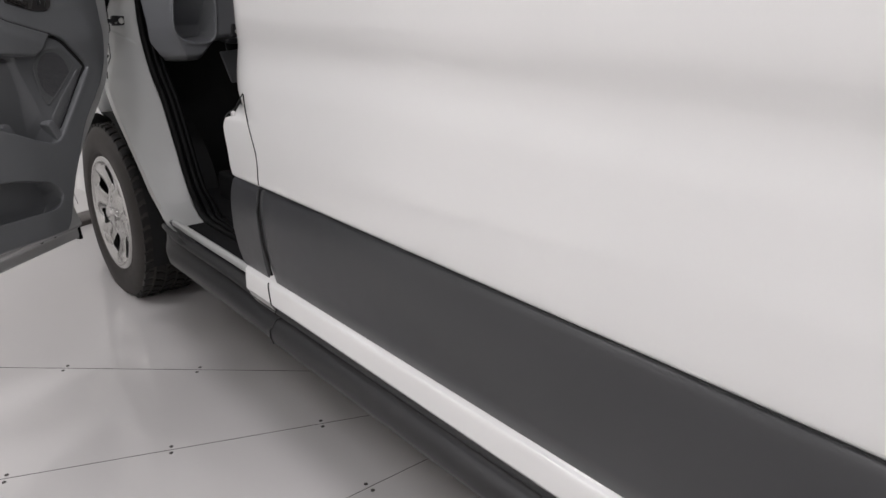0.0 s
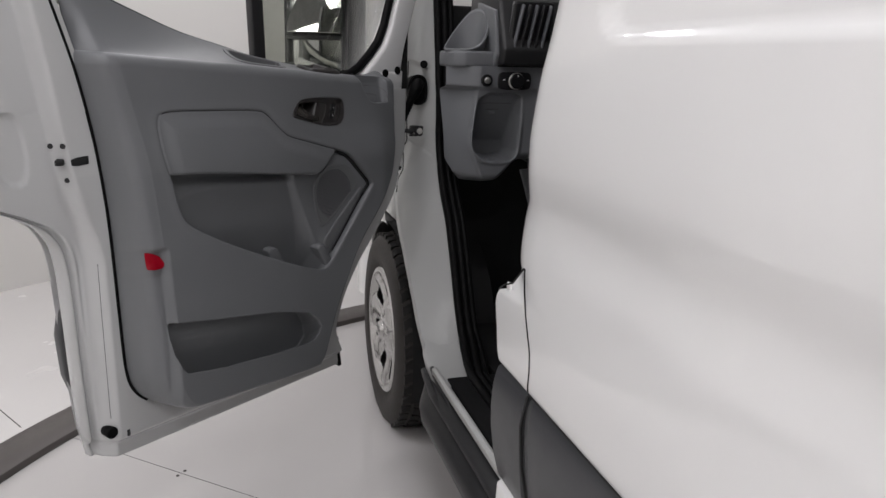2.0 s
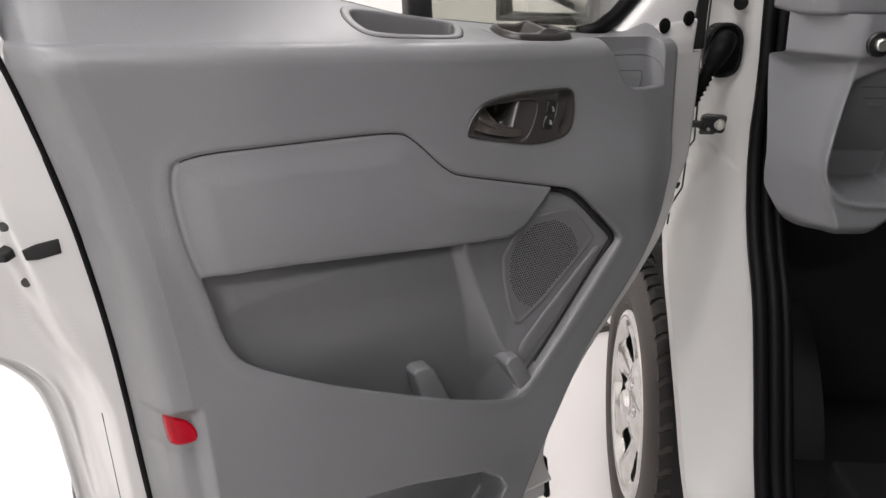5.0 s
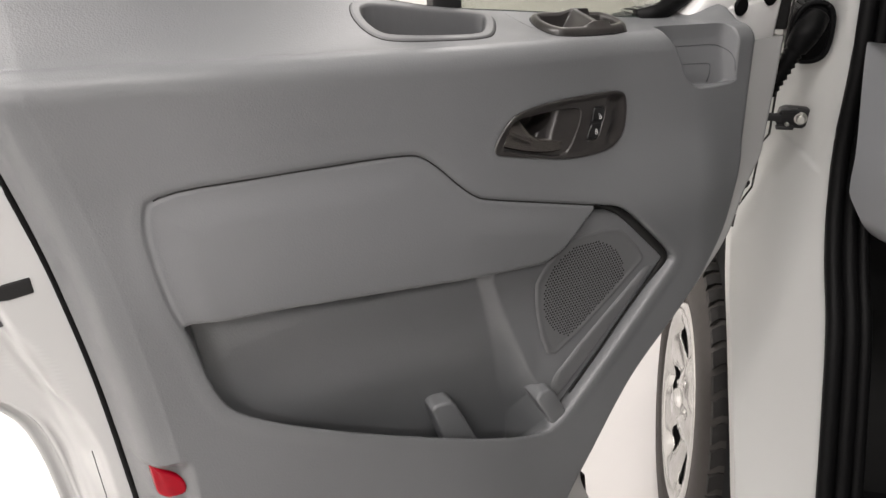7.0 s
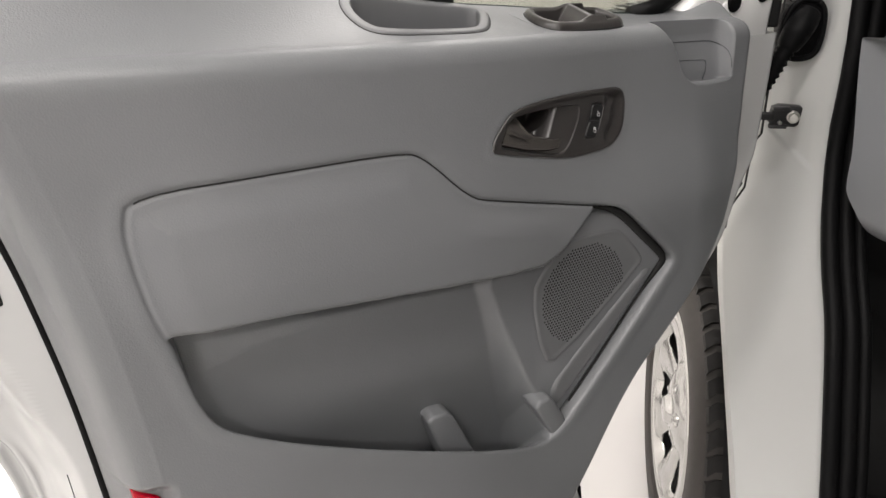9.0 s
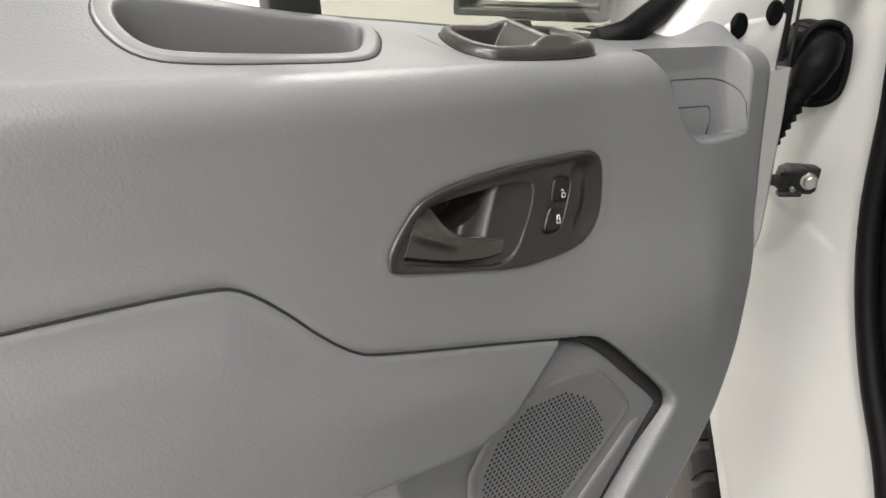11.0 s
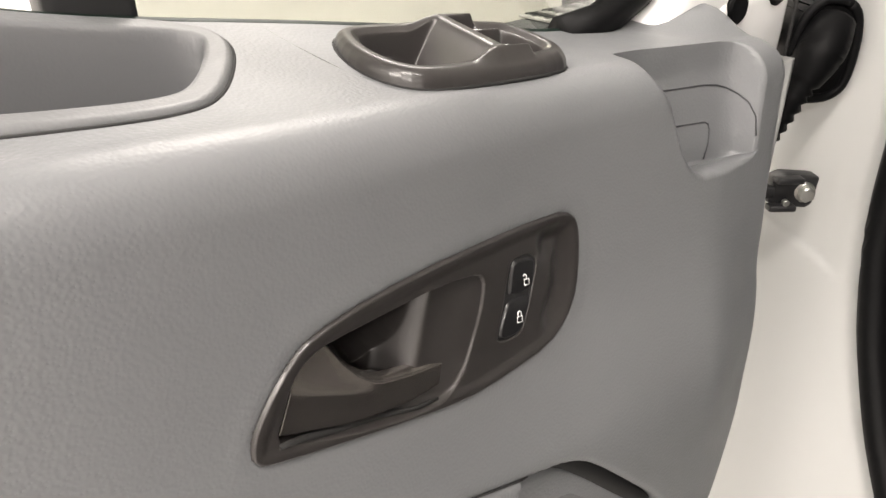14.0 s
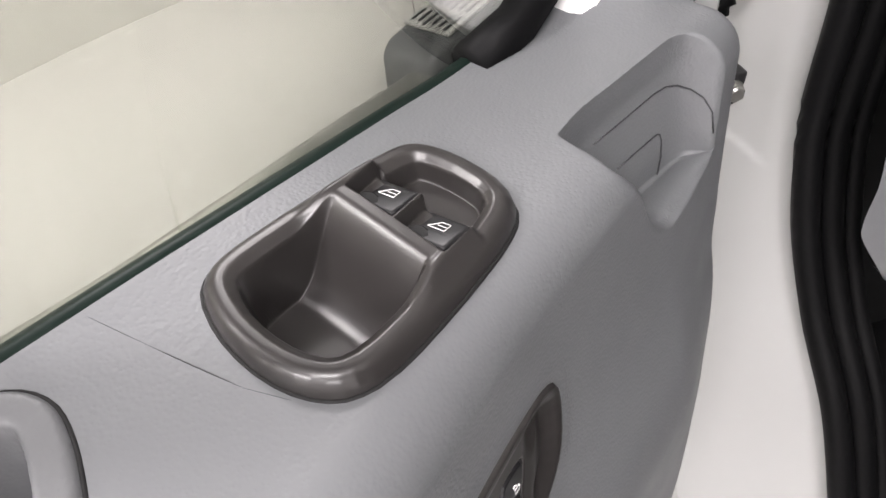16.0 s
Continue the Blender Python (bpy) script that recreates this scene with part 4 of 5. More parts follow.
for key, sc_, zc in (([(0.3936, 1.2022), (0.3880, 1.2030), (0.3785, 1.2006), (0.3754, 1.1972), (0.3788, 1.1824), (0.3972, 1.1853)], 0.3838, 1.1906), ([(0.3969, 1.1838), (0.3794, 1.1808), (0.3870, 1.1668), (0.3902, 1.1645), (0.3982, 1.1645), (0.4050, 1.1663), (0.4060, 1.1692), (0.4022, 1.1766)], 0.3905, 1.1730)):
    k = rounded(cornered(key, 0.0018), 1)
    c_ = k.mean(0)
    A_, H_, B_ = rings(k, c_, lambda s, z: d_base(s, z) - 0.0002 + 0.0020 * dome(-sdf(k, s, z) / 0.0016) - 0.0010 * np.exp(-((z - 1.1832 - 0.16 * (s - 0.388)) / 0.0035) ** 2), 80, 14)
    part("lock_button", sheet("b", np.stack([A_, H_, B_], 2), close_u=True, flip=True), GLOSSBLACK, bezel, "gloss black lock rocker")
    def ink(points):
        return part("lock_mark", tube([(a, float(d_base(np.array(a), np.array(b_))) + 0.0020, b_) for a, b_ in points], 0.00034, 6), WHITE_INK, bezel)
    ink([(sc_ - 0.0018, zc - 0.0032), (sc_ + 0.0018, zc - 0.0026), (sc_ + 0.0018, zc + 0.0004), (sc_ - 0.0018, zc - 0.0002), (sc_ - 0.0018, zc - 0.0032)])
    off = 0.0 if zc < 1.18 else -0.0014
    hoop = [(sc_ - 0.0012 - off, zc + 0.0002), (sc_ - 0.0012 - off, zc + 0.0022), (sc_ - off, zc + 0.0032), (sc_ + 0.0012 - off, zc + 0.0026)]
    ink(hoop + ([(sc_ + 0.0012, zc + 0.0004)] if zc < 1.18 else []))
A_, H_, B_ = rings(LOCK, (0.391, 1.184), lambda s, z: d_base(s, z) - 0.0018 + 0.0026 * dome(-sdf(LOCK, s, z) / 0.0008) - 0.0008 * step(0.0010, 0.0016, -sdf(LOCK, s, z)), 100, 24)
part("lock_plate", sheet("lp", np.stack([A_, H_, B_], 2), close_u=True, flip=True), BLACK, bezel, "black lock switch plate")
# window switch panel
def swi_base(s, d):
    return 1.290 + 0.05 * (s - 0.37) - 0.15 * (d - 0.0095)


def swi_h(s, d):
    e = -sdf(SWI, s, d)
    u = s - 0.08 * (d - 0.010)
    z = swi_base(s, d) - 0.0035 + 0.0088 * dome(e / 0.0065) - 0.0026 * step(0.0080, 0.0125, e)
    inner = step(0.0118, 0.0142, e)
    # deep pocket, a hump that bridges the rims, a shallow tray beyond the keys
    z = z - 0.028 * inner * step(0.370, 0.402, u)
    z = z - 0.0085 * inner * step(0.3500, 0.3485, u)
    z = z + 0.0074 * step(0.3470, 0.3510, u) * step(0.392, 0.370, u) * step(0.0030, 0.0120, e)
    for dc_ in ROCKERS:
        z = z - 0.0075 * step(0.0118, 0.0106, np.abs(d - dc_)) * step(0.3668, 0.3650, u) * step(0.3480, 0.3490, u)
    return z


ROCKERS = (-0.0010, 0.0232)
A_, H_, B_ = rings(SWI, (0.372, 0.008), swi_h, 360, 130)
swp = part("window_switch_panel", sheet("sw", np.stack([A_, B_, H_], 2), close_u=True), BROWN, door, "dark bronze-black window switch console")
for dc_ in ROCKERS:
    s0 = 0.3568 + 0.08 * (dc_ - 0.010)
    z0 = float(swi_base(s0, dc_)) + 0.0004
    key = part("window_switch", box(s0, dc_, z0, 0.0160, 0.0205, 0.0085, 0.0020, 3, rot=(8.5, -4, -4)), GLOSSBLACK, swp, "black window rocker switch")
    part("switch_niche", disc((s0 + 0.0066, dc_ - 0.0052, z0 + 0.0018), (0.1, 0.15, 1), 0.0056, 0.0062, 20, 0.001), DARK, swp, "dark finger notch")
    tilt = Euler((radians(8.5), radians(-4), radians(-4))).to_matrix()
    def on_key(a, b_):
        v = tilt @ Vector((a, b_, 0.0056))
        return (s0 + v.x, dc_ + v.y, z0 + v.z)
    mk = [(0.0030, -0.0070), (0.0030, 0.0040), (-0.0024, 0.0040), (-0.0024, -0.0015), (0.0030, -0.0070)]
    part("window_mark", tube([on_key(0.72 * a - 0.001, 0.72 * b_ + 0.002) for a, b_ in mk], 0.00017, 6), WHITE_INK, swp)
    part("window_mark", tube([on_key(-0.0008, 0.0002), on_key(-0.0008, 0.0048)], 0.00014, 6), WHITE_INK, swp)

# red reflector
RF = rounded([(0.9672, 0.9020), (0.9650, 0.9030), (0.9550, 0.9005), (0.9430, 0.8945), (0.9365, 0.8855), (0.9335, 0.8745), (0.9370, 0.8645), (0.9470, 0.8630), (0.9620, 0.8620), (0.9655, 0.8645), (0.9665, 0.8745)], 1)
A_, H_, B_ = rings(RF, (0.951, 0.8825), lambda s, z: np.maximum(d_face(s, np.maximum(z, 0.868), 0.2 + 0 * s) - 0.003, 0.060) + 0.0075 * dome(-sdf(RF, s, z) / 0.003), 60, 16)
part("reflector", sheet("rf", np.stack([A_, H_, B_], 2), close_u=True, flip=True), RED, door, "red plastic door reflector")

# loudspeaker panel and grille: a plate with rows of small pits
gc = (0.404, 0.963)
GRP = rounded([(0.486, 0.985), (0.469, 1.010), (0.442, 1.034), (0.424, 1.044), (0.362, 1.043), (0.345, 1.037), (0.306, 0.992), (0.306, 0.978), (0.446, 0.876), (0.470, 0.886)], 1)


def grille_h(s, z):
    e = -sdf(GRP, s, z)
    return d_base(s, z) - 0.0125 + 0.0018 * dome(e / 0.0035) - 0.0006 * step(0.0050, 0.0090, e)


A_, H_, B_ = rings(GRP, gc, grille_h, 160, 40)
grille = part("speaker_grille", sheet("gr", np.stack([A_, H_, B_], 2), close_u=True, flip=True), TRIM_SMOOTH, door, "grey perforated loudspeaker grille")


def pits(name, keep, r, mat):
    """Rows of small dark openings in the grille."""
    gv, gf = [], []
    for i in range(-26, 27):
        for j in range(-26, 27):
            a, b = gc[0] + 0.0044 * (i + 0.5 * (j % 2)), gc[1] + 0.0038 * j
            if not keep(a, b):
                continue
            dd = float(grille_h(np.array(a), np.array(b))) + 0.0002
            n0 = len(gv)
            gv += [(a + r * math.cos(q_ * math.pi / 3), dd, b + r * math.sin(q_ * math.pi / 3)) for q_ in range(6)]
            gf.append(tuple(range(n0 + 5, n0 - 1, -1)))
    tagged(part(name, mesh(name, gv, gf, False), mat, grille), kind="stuff")


def in_round(a, b):
    return math.hypot((a - gc[0]) / 0.066, (b - gc[1]) / 0.068) < 1


def in_plate(a, b):
    return float(sdf(GRP, np.array(a), np.array(b))) < -0.0085


pits("grille_holes", lambda a, b: in_round(a, b) and in_plate(a, b), 0.0015, DARK)
# open gap between the panel and the loudspeaker corner, and the bar along it
gap = [p for p in even(INS, 400) if p[0] < 0.43 and p[1] > 0.80 and p[1] < 1.088]
gap.sort(key=lambda p: -p[1])
wide = [0.0016 + 0.0058 * float(step(1.092, 1.060, b) * step(0.93, 0.985, b)) for a, b in gap]
tow = np.array([0.38, 0.94])
gap_pts = []
for (a, b), w_ in zip(gap, wide):
    v_ = tow - np.array([a, b])
    v_ = v_ / np.hypot(*v_)
    a, b = a + v_[0] * (0.0035 + w_ * 0.5), b + v_[1] * (0.0035 + w_ * 0.5)
    gap_pts.append((a, float(d_base(np.array(a), np.array(b))) - 0.016, b))
part("insert_gap", tube(gap_pts, wide, 8), DARK, panel, "dark open gap round the loudspeaker corner")
bar = [(0.283, 0.968), (0.300, 0.972), (0.310, 0.965), (0.445, 0.858), (0.462, 0.830), (0.452, 0.812), (0.440, 0.815)]
A_, H_, B_ = rings(rounded(bar, 1), (0.375, 0.893), lambda s, z: d_base(s, z) - 0.0125 + 0.0030 * dome(-sdf(rounded(bar, 1), s, z) / 0.006), 120, 14)
part("corner_bar", sheet("bar", np.stack([A_, H_, B_], 2), close_u=True, flip=True), TRIM_SMOOTH, panel, "raised grey bar beside the grille")
# ribs in the bin
for pts, y0, y1 in (([(0.630, 0.842), (0.622, 0.848), (0.602, 0.846), (0.594, 0.838), (0.556, 0.752), (0.604, 0.757)], 0.0, 0.086), ([(0.490, 0.828), (0.483, 0.838), (0.468, 0.838), (0.460, 0.830), (0.424, 0.762), (0.446, 0.745)], 0.02, 0.118)):
    part("bin_rib", prism(pts, "y", y0, y1, 0.005, 3), TRIM, panel)

# steel inner door
def dR(z):
    return curve(z, [0.40, 0.48, 0.58, 0.79, 0.84, 0.90, 0.95, 0.985, 1.02, 1.05, 1.08, 1.2, 1.5], [1.052, 1.064, 1.069, 1.075, 1.077, 1.085, 1.112, 1.165, 1.24, 1.29, 1.30, 1.31, 1.32])


def dF(z):
    return curve(z, [0.395, 0.42, 0.52, 0.60, 0.70, 0.78, 0.85, 0.92, 1.0, 1.06, 1.4], [0.285, 0.28, 0.31, 0.285, 0.225, 0.155, 0.095, 0.047, 0.024, 0.002, -0.002])


def ridge(z):
    """Where the inner face of the steel rolls over to its end face."""
    return curve(z, [0.40, 0.86, 0.92, 0.974, 1.05, 1.11, 1.27, 1.39, 1.5], [1.006, 1.008, 1.018, 1.036, 1.054, 1.066, 1.089, 1.108, 1.124])


def roll_over(r, z):
    return 0.004 - 0.034 * step(0.0, 0.024 + 0.012 * step(0.98, 0.88, z), r)


zd = np.r_[0.392, 0.394, np.linspace(0.40, 1.235, 150)]
qd = np.r_[0, 0.001, np.linspace(0.004, 0.80, 40), np.linspace(0.80, 0.996, 90)[1:], 0.999, 1]
ZD, QD = np.meshgrid(zd, qd, indexing="ij")
SD = dF(ZD) + (dR(ZD) - dF(ZD)) * QD
r_ = SD - ridge(ZD)
DD = roll_over(r_, ZD)
eo = (dR(ZD) - SD)
DD = DD - 0.014 * step(0.022, 0.012, eo) + 0.006 * step(0.010, 0.004, eo)
low = step(0.94, 0.86, ZD)
DD = DD - 0.006 * low * np.exp(-((r_ - 0.044) / 0.006) ** 2)
DD = DD - 0.022 * step(0.45, 0.425, ZD)
emb = sdf(rounded([(1.13, 1.05), (1.20, 1.06), (1.20, 1.20), (1.14, 1.20)], 2), SD, ZD)
DD = DD - 0.005 * step(0.004, -0.006, emb)
DD = np.where((QD < 0.0005) | (QD > 0.9995) | (ZD < 0.393), -0.09, DD)
# frame and post use the darkened white; hinge and corner parts stay full white
part("inner_frame", sheet("frame", np.stack([SD, DD, ZD], 2)), DOOR_STEEL_SHADED, door, "white painted pressed steel door frame")
zu = np.linspace(1.20, 1.85, 60)
qu = np.r_[0, 0.001, np.linspace(0.01, 0.99, 70), 0.999, 1]
ZU, QU = np.meshgrid(zu, qu, indexing="ij")
LU = sR(np.minimum(ZU, 1.55)) - 0.01 + 0.30 * np.maximum(ZU - 1.55, 0)
SU = LU + (1.315 - LU) * QU
ru = SU - ridge(np.minimum(ZU, 1.5)) - 0.25 * np.maximum(ZU - 1.5, 0)
DU = roll_over(ru, ZU) - 0.014 * step(0.022, 0.012, 1.315 - SU)
DU = np.where((QU < 0.0005) | (QU > 0.9995), -0.09, DU) + 0.0006
part("window_post", sheet("post", np.stack([SU, DU, ZU], 2)), DOOR_STEEL_SHADED, door, "white painted rear window post")
SO, ZO = SD, ZD
skin = part("outer_skin", sheet("skin", np.stack([SO, -0.09 - 0.03 * np.sin(np.pi * np.clip((ZO - 0.39) / 1.0, 0, 1)), ZO], 2), flip=True), PAINT, door, "white outer door skin")
part("outer_moulding", prism([(0.36, 0.52), (1.050, 0.52), (1.072, 0.59), (1.078, 0.69), (1.066, 0.752), (1.055, 0.764), (0.30, 0.764)], "y", -0.096, -0.135, 0.012, 3), MOULD, door, "dark grey plastic door moulding")
part("steel_seam", tube([(1.023, float(roll_over(1.023 - ridge(z), z)) + 0.0003, z) for z in np.linspace(0.50, 0.87, 20)], 0.0006, 6), MOULD, door)
# black tube that stands in for the shadow gap between panel and steel
part("panel_gap_shade", tube([(float(sR(z)) + 0.003, 0.000, z) for z in np.r_[np.linspace(0.522, 0.63, 14), np.linspace(0.65, 1.5, 46)]], 0.0058, 10), RUBBER, door)
latch = part("latch_recess", prism([(1.028, 1.109), (1.052, 1.107), (1.066, 1.103), (1.064, 1.090), (1.052, 1.0885), (1.028, 1.091)], "y", -0.03, 0.0054, 0.002), DARK, door, "dark latch opening")
part("latch_slot", box(1.078, -0.014, 1.098, 0.034, 0.016, 0.012, 0.003, rot=(0, 4, 52)), DARK, latch)
for ps, pz in ((1.089, 1.130), (1.076, 1.131), (1.068, 1.059)):
    part("latch_screw", disc((ps, float(roll_over(ps - ridge(pz), pz)), pz), (0.5, 1, 0), 0.0055, 0.006, 12, 0), BLACK, latch)
part("bump_stop", disc((1.027, -0.014, 0.468), (0, 1, 0), 0.014, 0.03, 20), RUBBER, door, "round black rubber bump stop")
part("drain_clip", box(0.991, -0.004, 0.456, 0.007, 0.02, 0.016, 0.001), BLACK, door)
for ps, pz in ((0.40, 0.437), (0.36, 0.442), (0.46, 0.436)):
    part("drain_plug", disc((ps, -0.014, pz), (0, 1, 0), 0.007, 0.004, 14, 0), BLACK, door)
part("corner_flap", box(0.282, -0.03, 0.435, 0.012, 0.03, 0.10, 0.003, rot=(0, 8, 0)), RUBBER, door, "black rubber corner flap")

# window: glass, bars, frame
def sash(name, pts, w, mat, lab=""):
    return part(name, tube([(s, d, z) for s, d, z in pts], w, 8, 1.0), mat, door, lab)


GP = [(0.20, 1.268), (0.30, 1.27), (0.515, 1.29), (0.545, 1.95), (0.30, 1.90), (0.0, 1.62), (0.055, 1.45), (0.10, 1.36)]
gl = part("quarter_window", prism(GP, "y", -0.060, -0.055, 0), GLASS, door, "green tinted fixed quarter glass")
gl.visible_shadow = False
sash("glass_run", [(s, -0.0465, float(z_glass(s)) - 0.004) for s in np.linspace(0.19, 1.08, 50)], 0.0055, GLASS_EDGE, "dark green glass edge and seal")
part("belt_moulding", prism([(0.20, 1.262), (0.30, 1.272), (0.43, 1.283), (0.55, 1.30), (0.65, 1.328), (0.76, 1.352), (0.885, 1.396), (1.07, 1.465), (1.07, 1.43), (0.76, 1.30), (0.43, 1.25), (0.2, 1.24)], "y", -0.077, -0.064, 0.004, 2), BELT, door, "satin metal outer belt strip")
part("window_bar", prism([(0.508, 1.29), (0.546, 1.29), (0.575, 2.0), (0.535, 2.0)], "y", -0.070, -0.046, 0.005), BLACK, door, "black window divider bar")
sash("front_window_seal", [(0.24, -0.044, 1.274), (0.205, -0.040, 1.280), (0.170, -0.038, 1.298), (0.128, -0.038, 1.332), (0.088, -0.038, 1.372), (0.062, -0.038, 1.42), (0.035, -0.038, 1.50), (-0.02, -0.038, 1.65), (-0.1, -0.038, 1.85)], 0.013, RUBBER, "black rubber window seal")
part("sash_frame", prism([(0.20, 1.255), (0.165, 1.285), (0.125, 1.318), (0.080, 1.362), (0.050, 1.42), (0.022, 1.50), (-0.033, 1.65), (-0.11, 1.85), (-0.19, 1.85), (-0.115, 1.65), (-0.065, 1.50), (-0.035, 1.42), (-0.012, 1.36), (0.002, 1.30), (0.004, 1.255)], "y", -0.075, -0.012, 0.012, 3), PAINT, door, "white window frame post")
for ps, pz in ((0.083, 1.281), (0.026, 1.290)):
    part("frame_plug", disc((ps, -0.010, pz), (0, 1, 0), 0.0125, 0.006, 20), RUBBER, door, "round black plug")
part("frame_corner", prism([(0.004, 1.215), (0.125, 1.215), (0.135, 1.262), (0.10, 1.285), (0.0, 1.29)], "y", -0.075, -0.010, 0.006, 2), PAINT, door, "white front corner of the door frame")
# exterior mirror, turned towards the driver
DM = pose(0, -0.25, 0, 0, 0, math.degrees(math.atan2(-0.6, -0.8))).inverted() @ pose(-0.256, -0.078, 0, 0, 0, -18.9)


def placed(bm):
    bmesh.ops.transform(bm, verts=bm.verts, matrix=DM)
    return bm


mir = part("mirror_housing", placed(prism([(-0.084, 1.31), (-0.070, 1.278), (-0.04, 1.262), (0.095, 1.262), (0.10, 1.30), (0.10, 1.60), (0.06, 1.64), (-0.06, 1.63), (-0.085, 1.58)], "y", 0.004, 0.10, 0.018, 3)), BLACK, door, "black exterior mirror housing")
part("mirror_glass", placed(box(0.008, -0.030, 1.49, 0.166, 0.006, 0.205, 0.002, rot=(-24, 0, 0))), MIRROR, mir, "large flat mirror glass")
bulge_ = [[(0.008 + u_ * 0.083, -0.040 + 0.35 * ((u_ * 0.083) ** 2 + (v_ * 0.044 - 0.02) ** 2) * 2.2, 1.330 + v_ * 0.044) for u_ in np.linspace(-1, 1, 24)] for v_ in np.linspace(-1, 1, 14)]
wide_glass = bmesh.new()
wide_glass.from_mesh(sheet("wide", bulge_, flip=True))
part("mirror_glass", placed(wide_glass), MIRROR, mir, "small domed wide-angle mirror glass")
for bx, bz, sx, sz, lab_ in ((0.008, 1.382, 0.186, 0.012, "light grey bar between the glasses"), (0.008, 1.279, 0.186, 0.010, ""), (0.008, 1.600, 0.186, 0.012, ""), (-0.081, 1.44, 0.010, 0.33, ""), (0.097, 1.44, 0.010, 0.33, "")):
    part("mirror_rim", placed(box(bx, -0.030, bz, sx, 0.064, sz, 0.003)), MOULD, mir, lab_ or "dark grey rim")
part("mirror_stem", placed(tube_bm([(0.125, 0.03, 1.24), (0.125, 0.03, 1.34), (0.125, 0.03, 1.345), (0.125, 0.03, 1.60)], [0.034, 0.034, 0.030, 0.030])), BLACK, mir, "round black mirror stem")
base = part("mirror_base", prism([(0.248, 1.22), (0.248, 1.270), (0.240, 1.276), (0.05, 1.285), (0.0, 1.29), (0.0, 1.22)], "y", -0.098, -0.064, 0.005, 2), DASH, door, "grey mirror foot with a printed notice")
part("notice_plate", box(0.185, -0.081, 1.2805, 0.085, 0.030, 0.002, 0.0005, rot=(0, 2.5, 0)), NOTICE, base, "pale printed notice")
for k in range(6):
    for m in range(4):
        part("notice_bar", box(0.218 - 0.019 * m, -0.070 - 0.0045 * k, 1.2802 + 0.0008 * m, 0.012 if (k + m) % 3 else 0.016, 0.0012, 0.0012, 0), MOULD, base)

# ---- dashboard ----
dash = thing("dashboard", pose(0, 0, 0), "grey moulded dashboard with a deep storage bin beside the pillar", "dashboard")
part("upper_dash", prism([(-0.20, 1.315), (-0.50, 1.315), (-0.52, 1.36), (-0.46, 1.50), (-0.20, 1.54)], "x", 0.222, 1.85, 0.012, 3), BLACK, dash, "black upper dashboard")
# lower panel: flank that turns back to the pillar, then the face with its bin
BINP = rounded([(0.176, 1.238), (0.312, 1.238), (0.309, 1.19), (0.304, 1.10), (0.299, 1.050), (0.275, 1.034), (0.202, 1.035), (0.172, 1.056), (0.158, 1.085), (0.164, 1.16)], 1)
kx = np.r_[np.linspace(0, 0.42, 120), np.linspace(0.42, 1, 40)[1:]]
rows = []
for z in np.r_[1.312, 1.310, np.linspace(1.305, 0.975, 110), 0.970, 0.967]:
    left = curve(z, [0.967, 0.98, 1.0, 1.03, 1.10, 1.25, 1.312], [0.150, 0.130, 0.116, 0.104, 0.100, 0.090, 0.088])
    x_ = left + (0.75 - left) * kx
    low = curve(x_, [0.08, 0.13, 0.165, 0.24, 0.266, 0.29, 0.318, 0.36, 0.75], [0.985, 0.975, 0.964, 0.966, 0.985, 1.013, 1.030, 1.033, 1.033])
    z_ = np.where(z < 1.09, 1.09 - (1.09 - z) * (1.09 - low) / (1.09 - 0.967), z)
    ridge_x = curve(z_, [0.96, 1.0, 1.05, 1.09, 1.235, 1.312], [0.205, 0.190, 0.168, 0.156, 0.172, 0.178])
    back = np.clip((ridge_x - x_) / (ridge_x - 0.088), 0, 1)
    strip = step(1.240, 1.256, z_)
    y_ = -0.458 - 0.010 * strip + back ** 1.5 * (0.125 - 0.055 * strip) + 0.010 * step(0.0, 0.12, back) * (1 - strip)
    under = np.clip((low + 0.030 - z_) / 0.030, 0, 1)
    y_ = y_ + 0.075 * (1 - np.sqrt(1 - 0.97 * under**2))
    b_ = sdf(BINP, x_, z_)
    y_ = y_ + (0.012 + 0.105 * np.clip((1.236 - z_) / 0.15, 0, 1)) * step(0.001, -0.010, b_) - 0.006 * np.exp(-((b_ - 0.006) / 0.006) ** 2) * step(1.22, 1.12, z_)
    rows.append(np.stack([x_, y_, z_], 1))
part("lower_panel", sheet("lower", rows, flip=True), DASH, dash, "grey lower dashboard panel with storage bin")
part("knee_panel", box(0.80, -0.385, 1.165, 0.9, 0.12, 0.29, 0.03, rot=(6, 0, 0)), MOULD, dash, "dark grey knee panel")
for za_, wa_, xa_ in ((1.205, 0.090, 0.245), (1.186, 0.042, 0.232)):
    part("lid_line", box(xa_, -0.4445 + 0.7 * (1.236 - za_), za_, wa_, 0.003, 0.0018, 0), DARK, dash)
part("lid_catch", box(0.234, -0.402, 1.176, 0.022, 0.008, 0.010, 0.002), DASH, dash)
catch = part("bonnet_release", prism([(0.358, 1.045), (0.366, 1.092), (0.420, 1.094), (0.396, 1.046)], "y", -0.470, -0.44, 0.003), BLACK, dash, "black release handle recess")
part("release_plate", box(0.384, -0.471, 1.066, 0.024, 0.004, 0.012, 0.002), STEEL, catch, "bare metal plate")
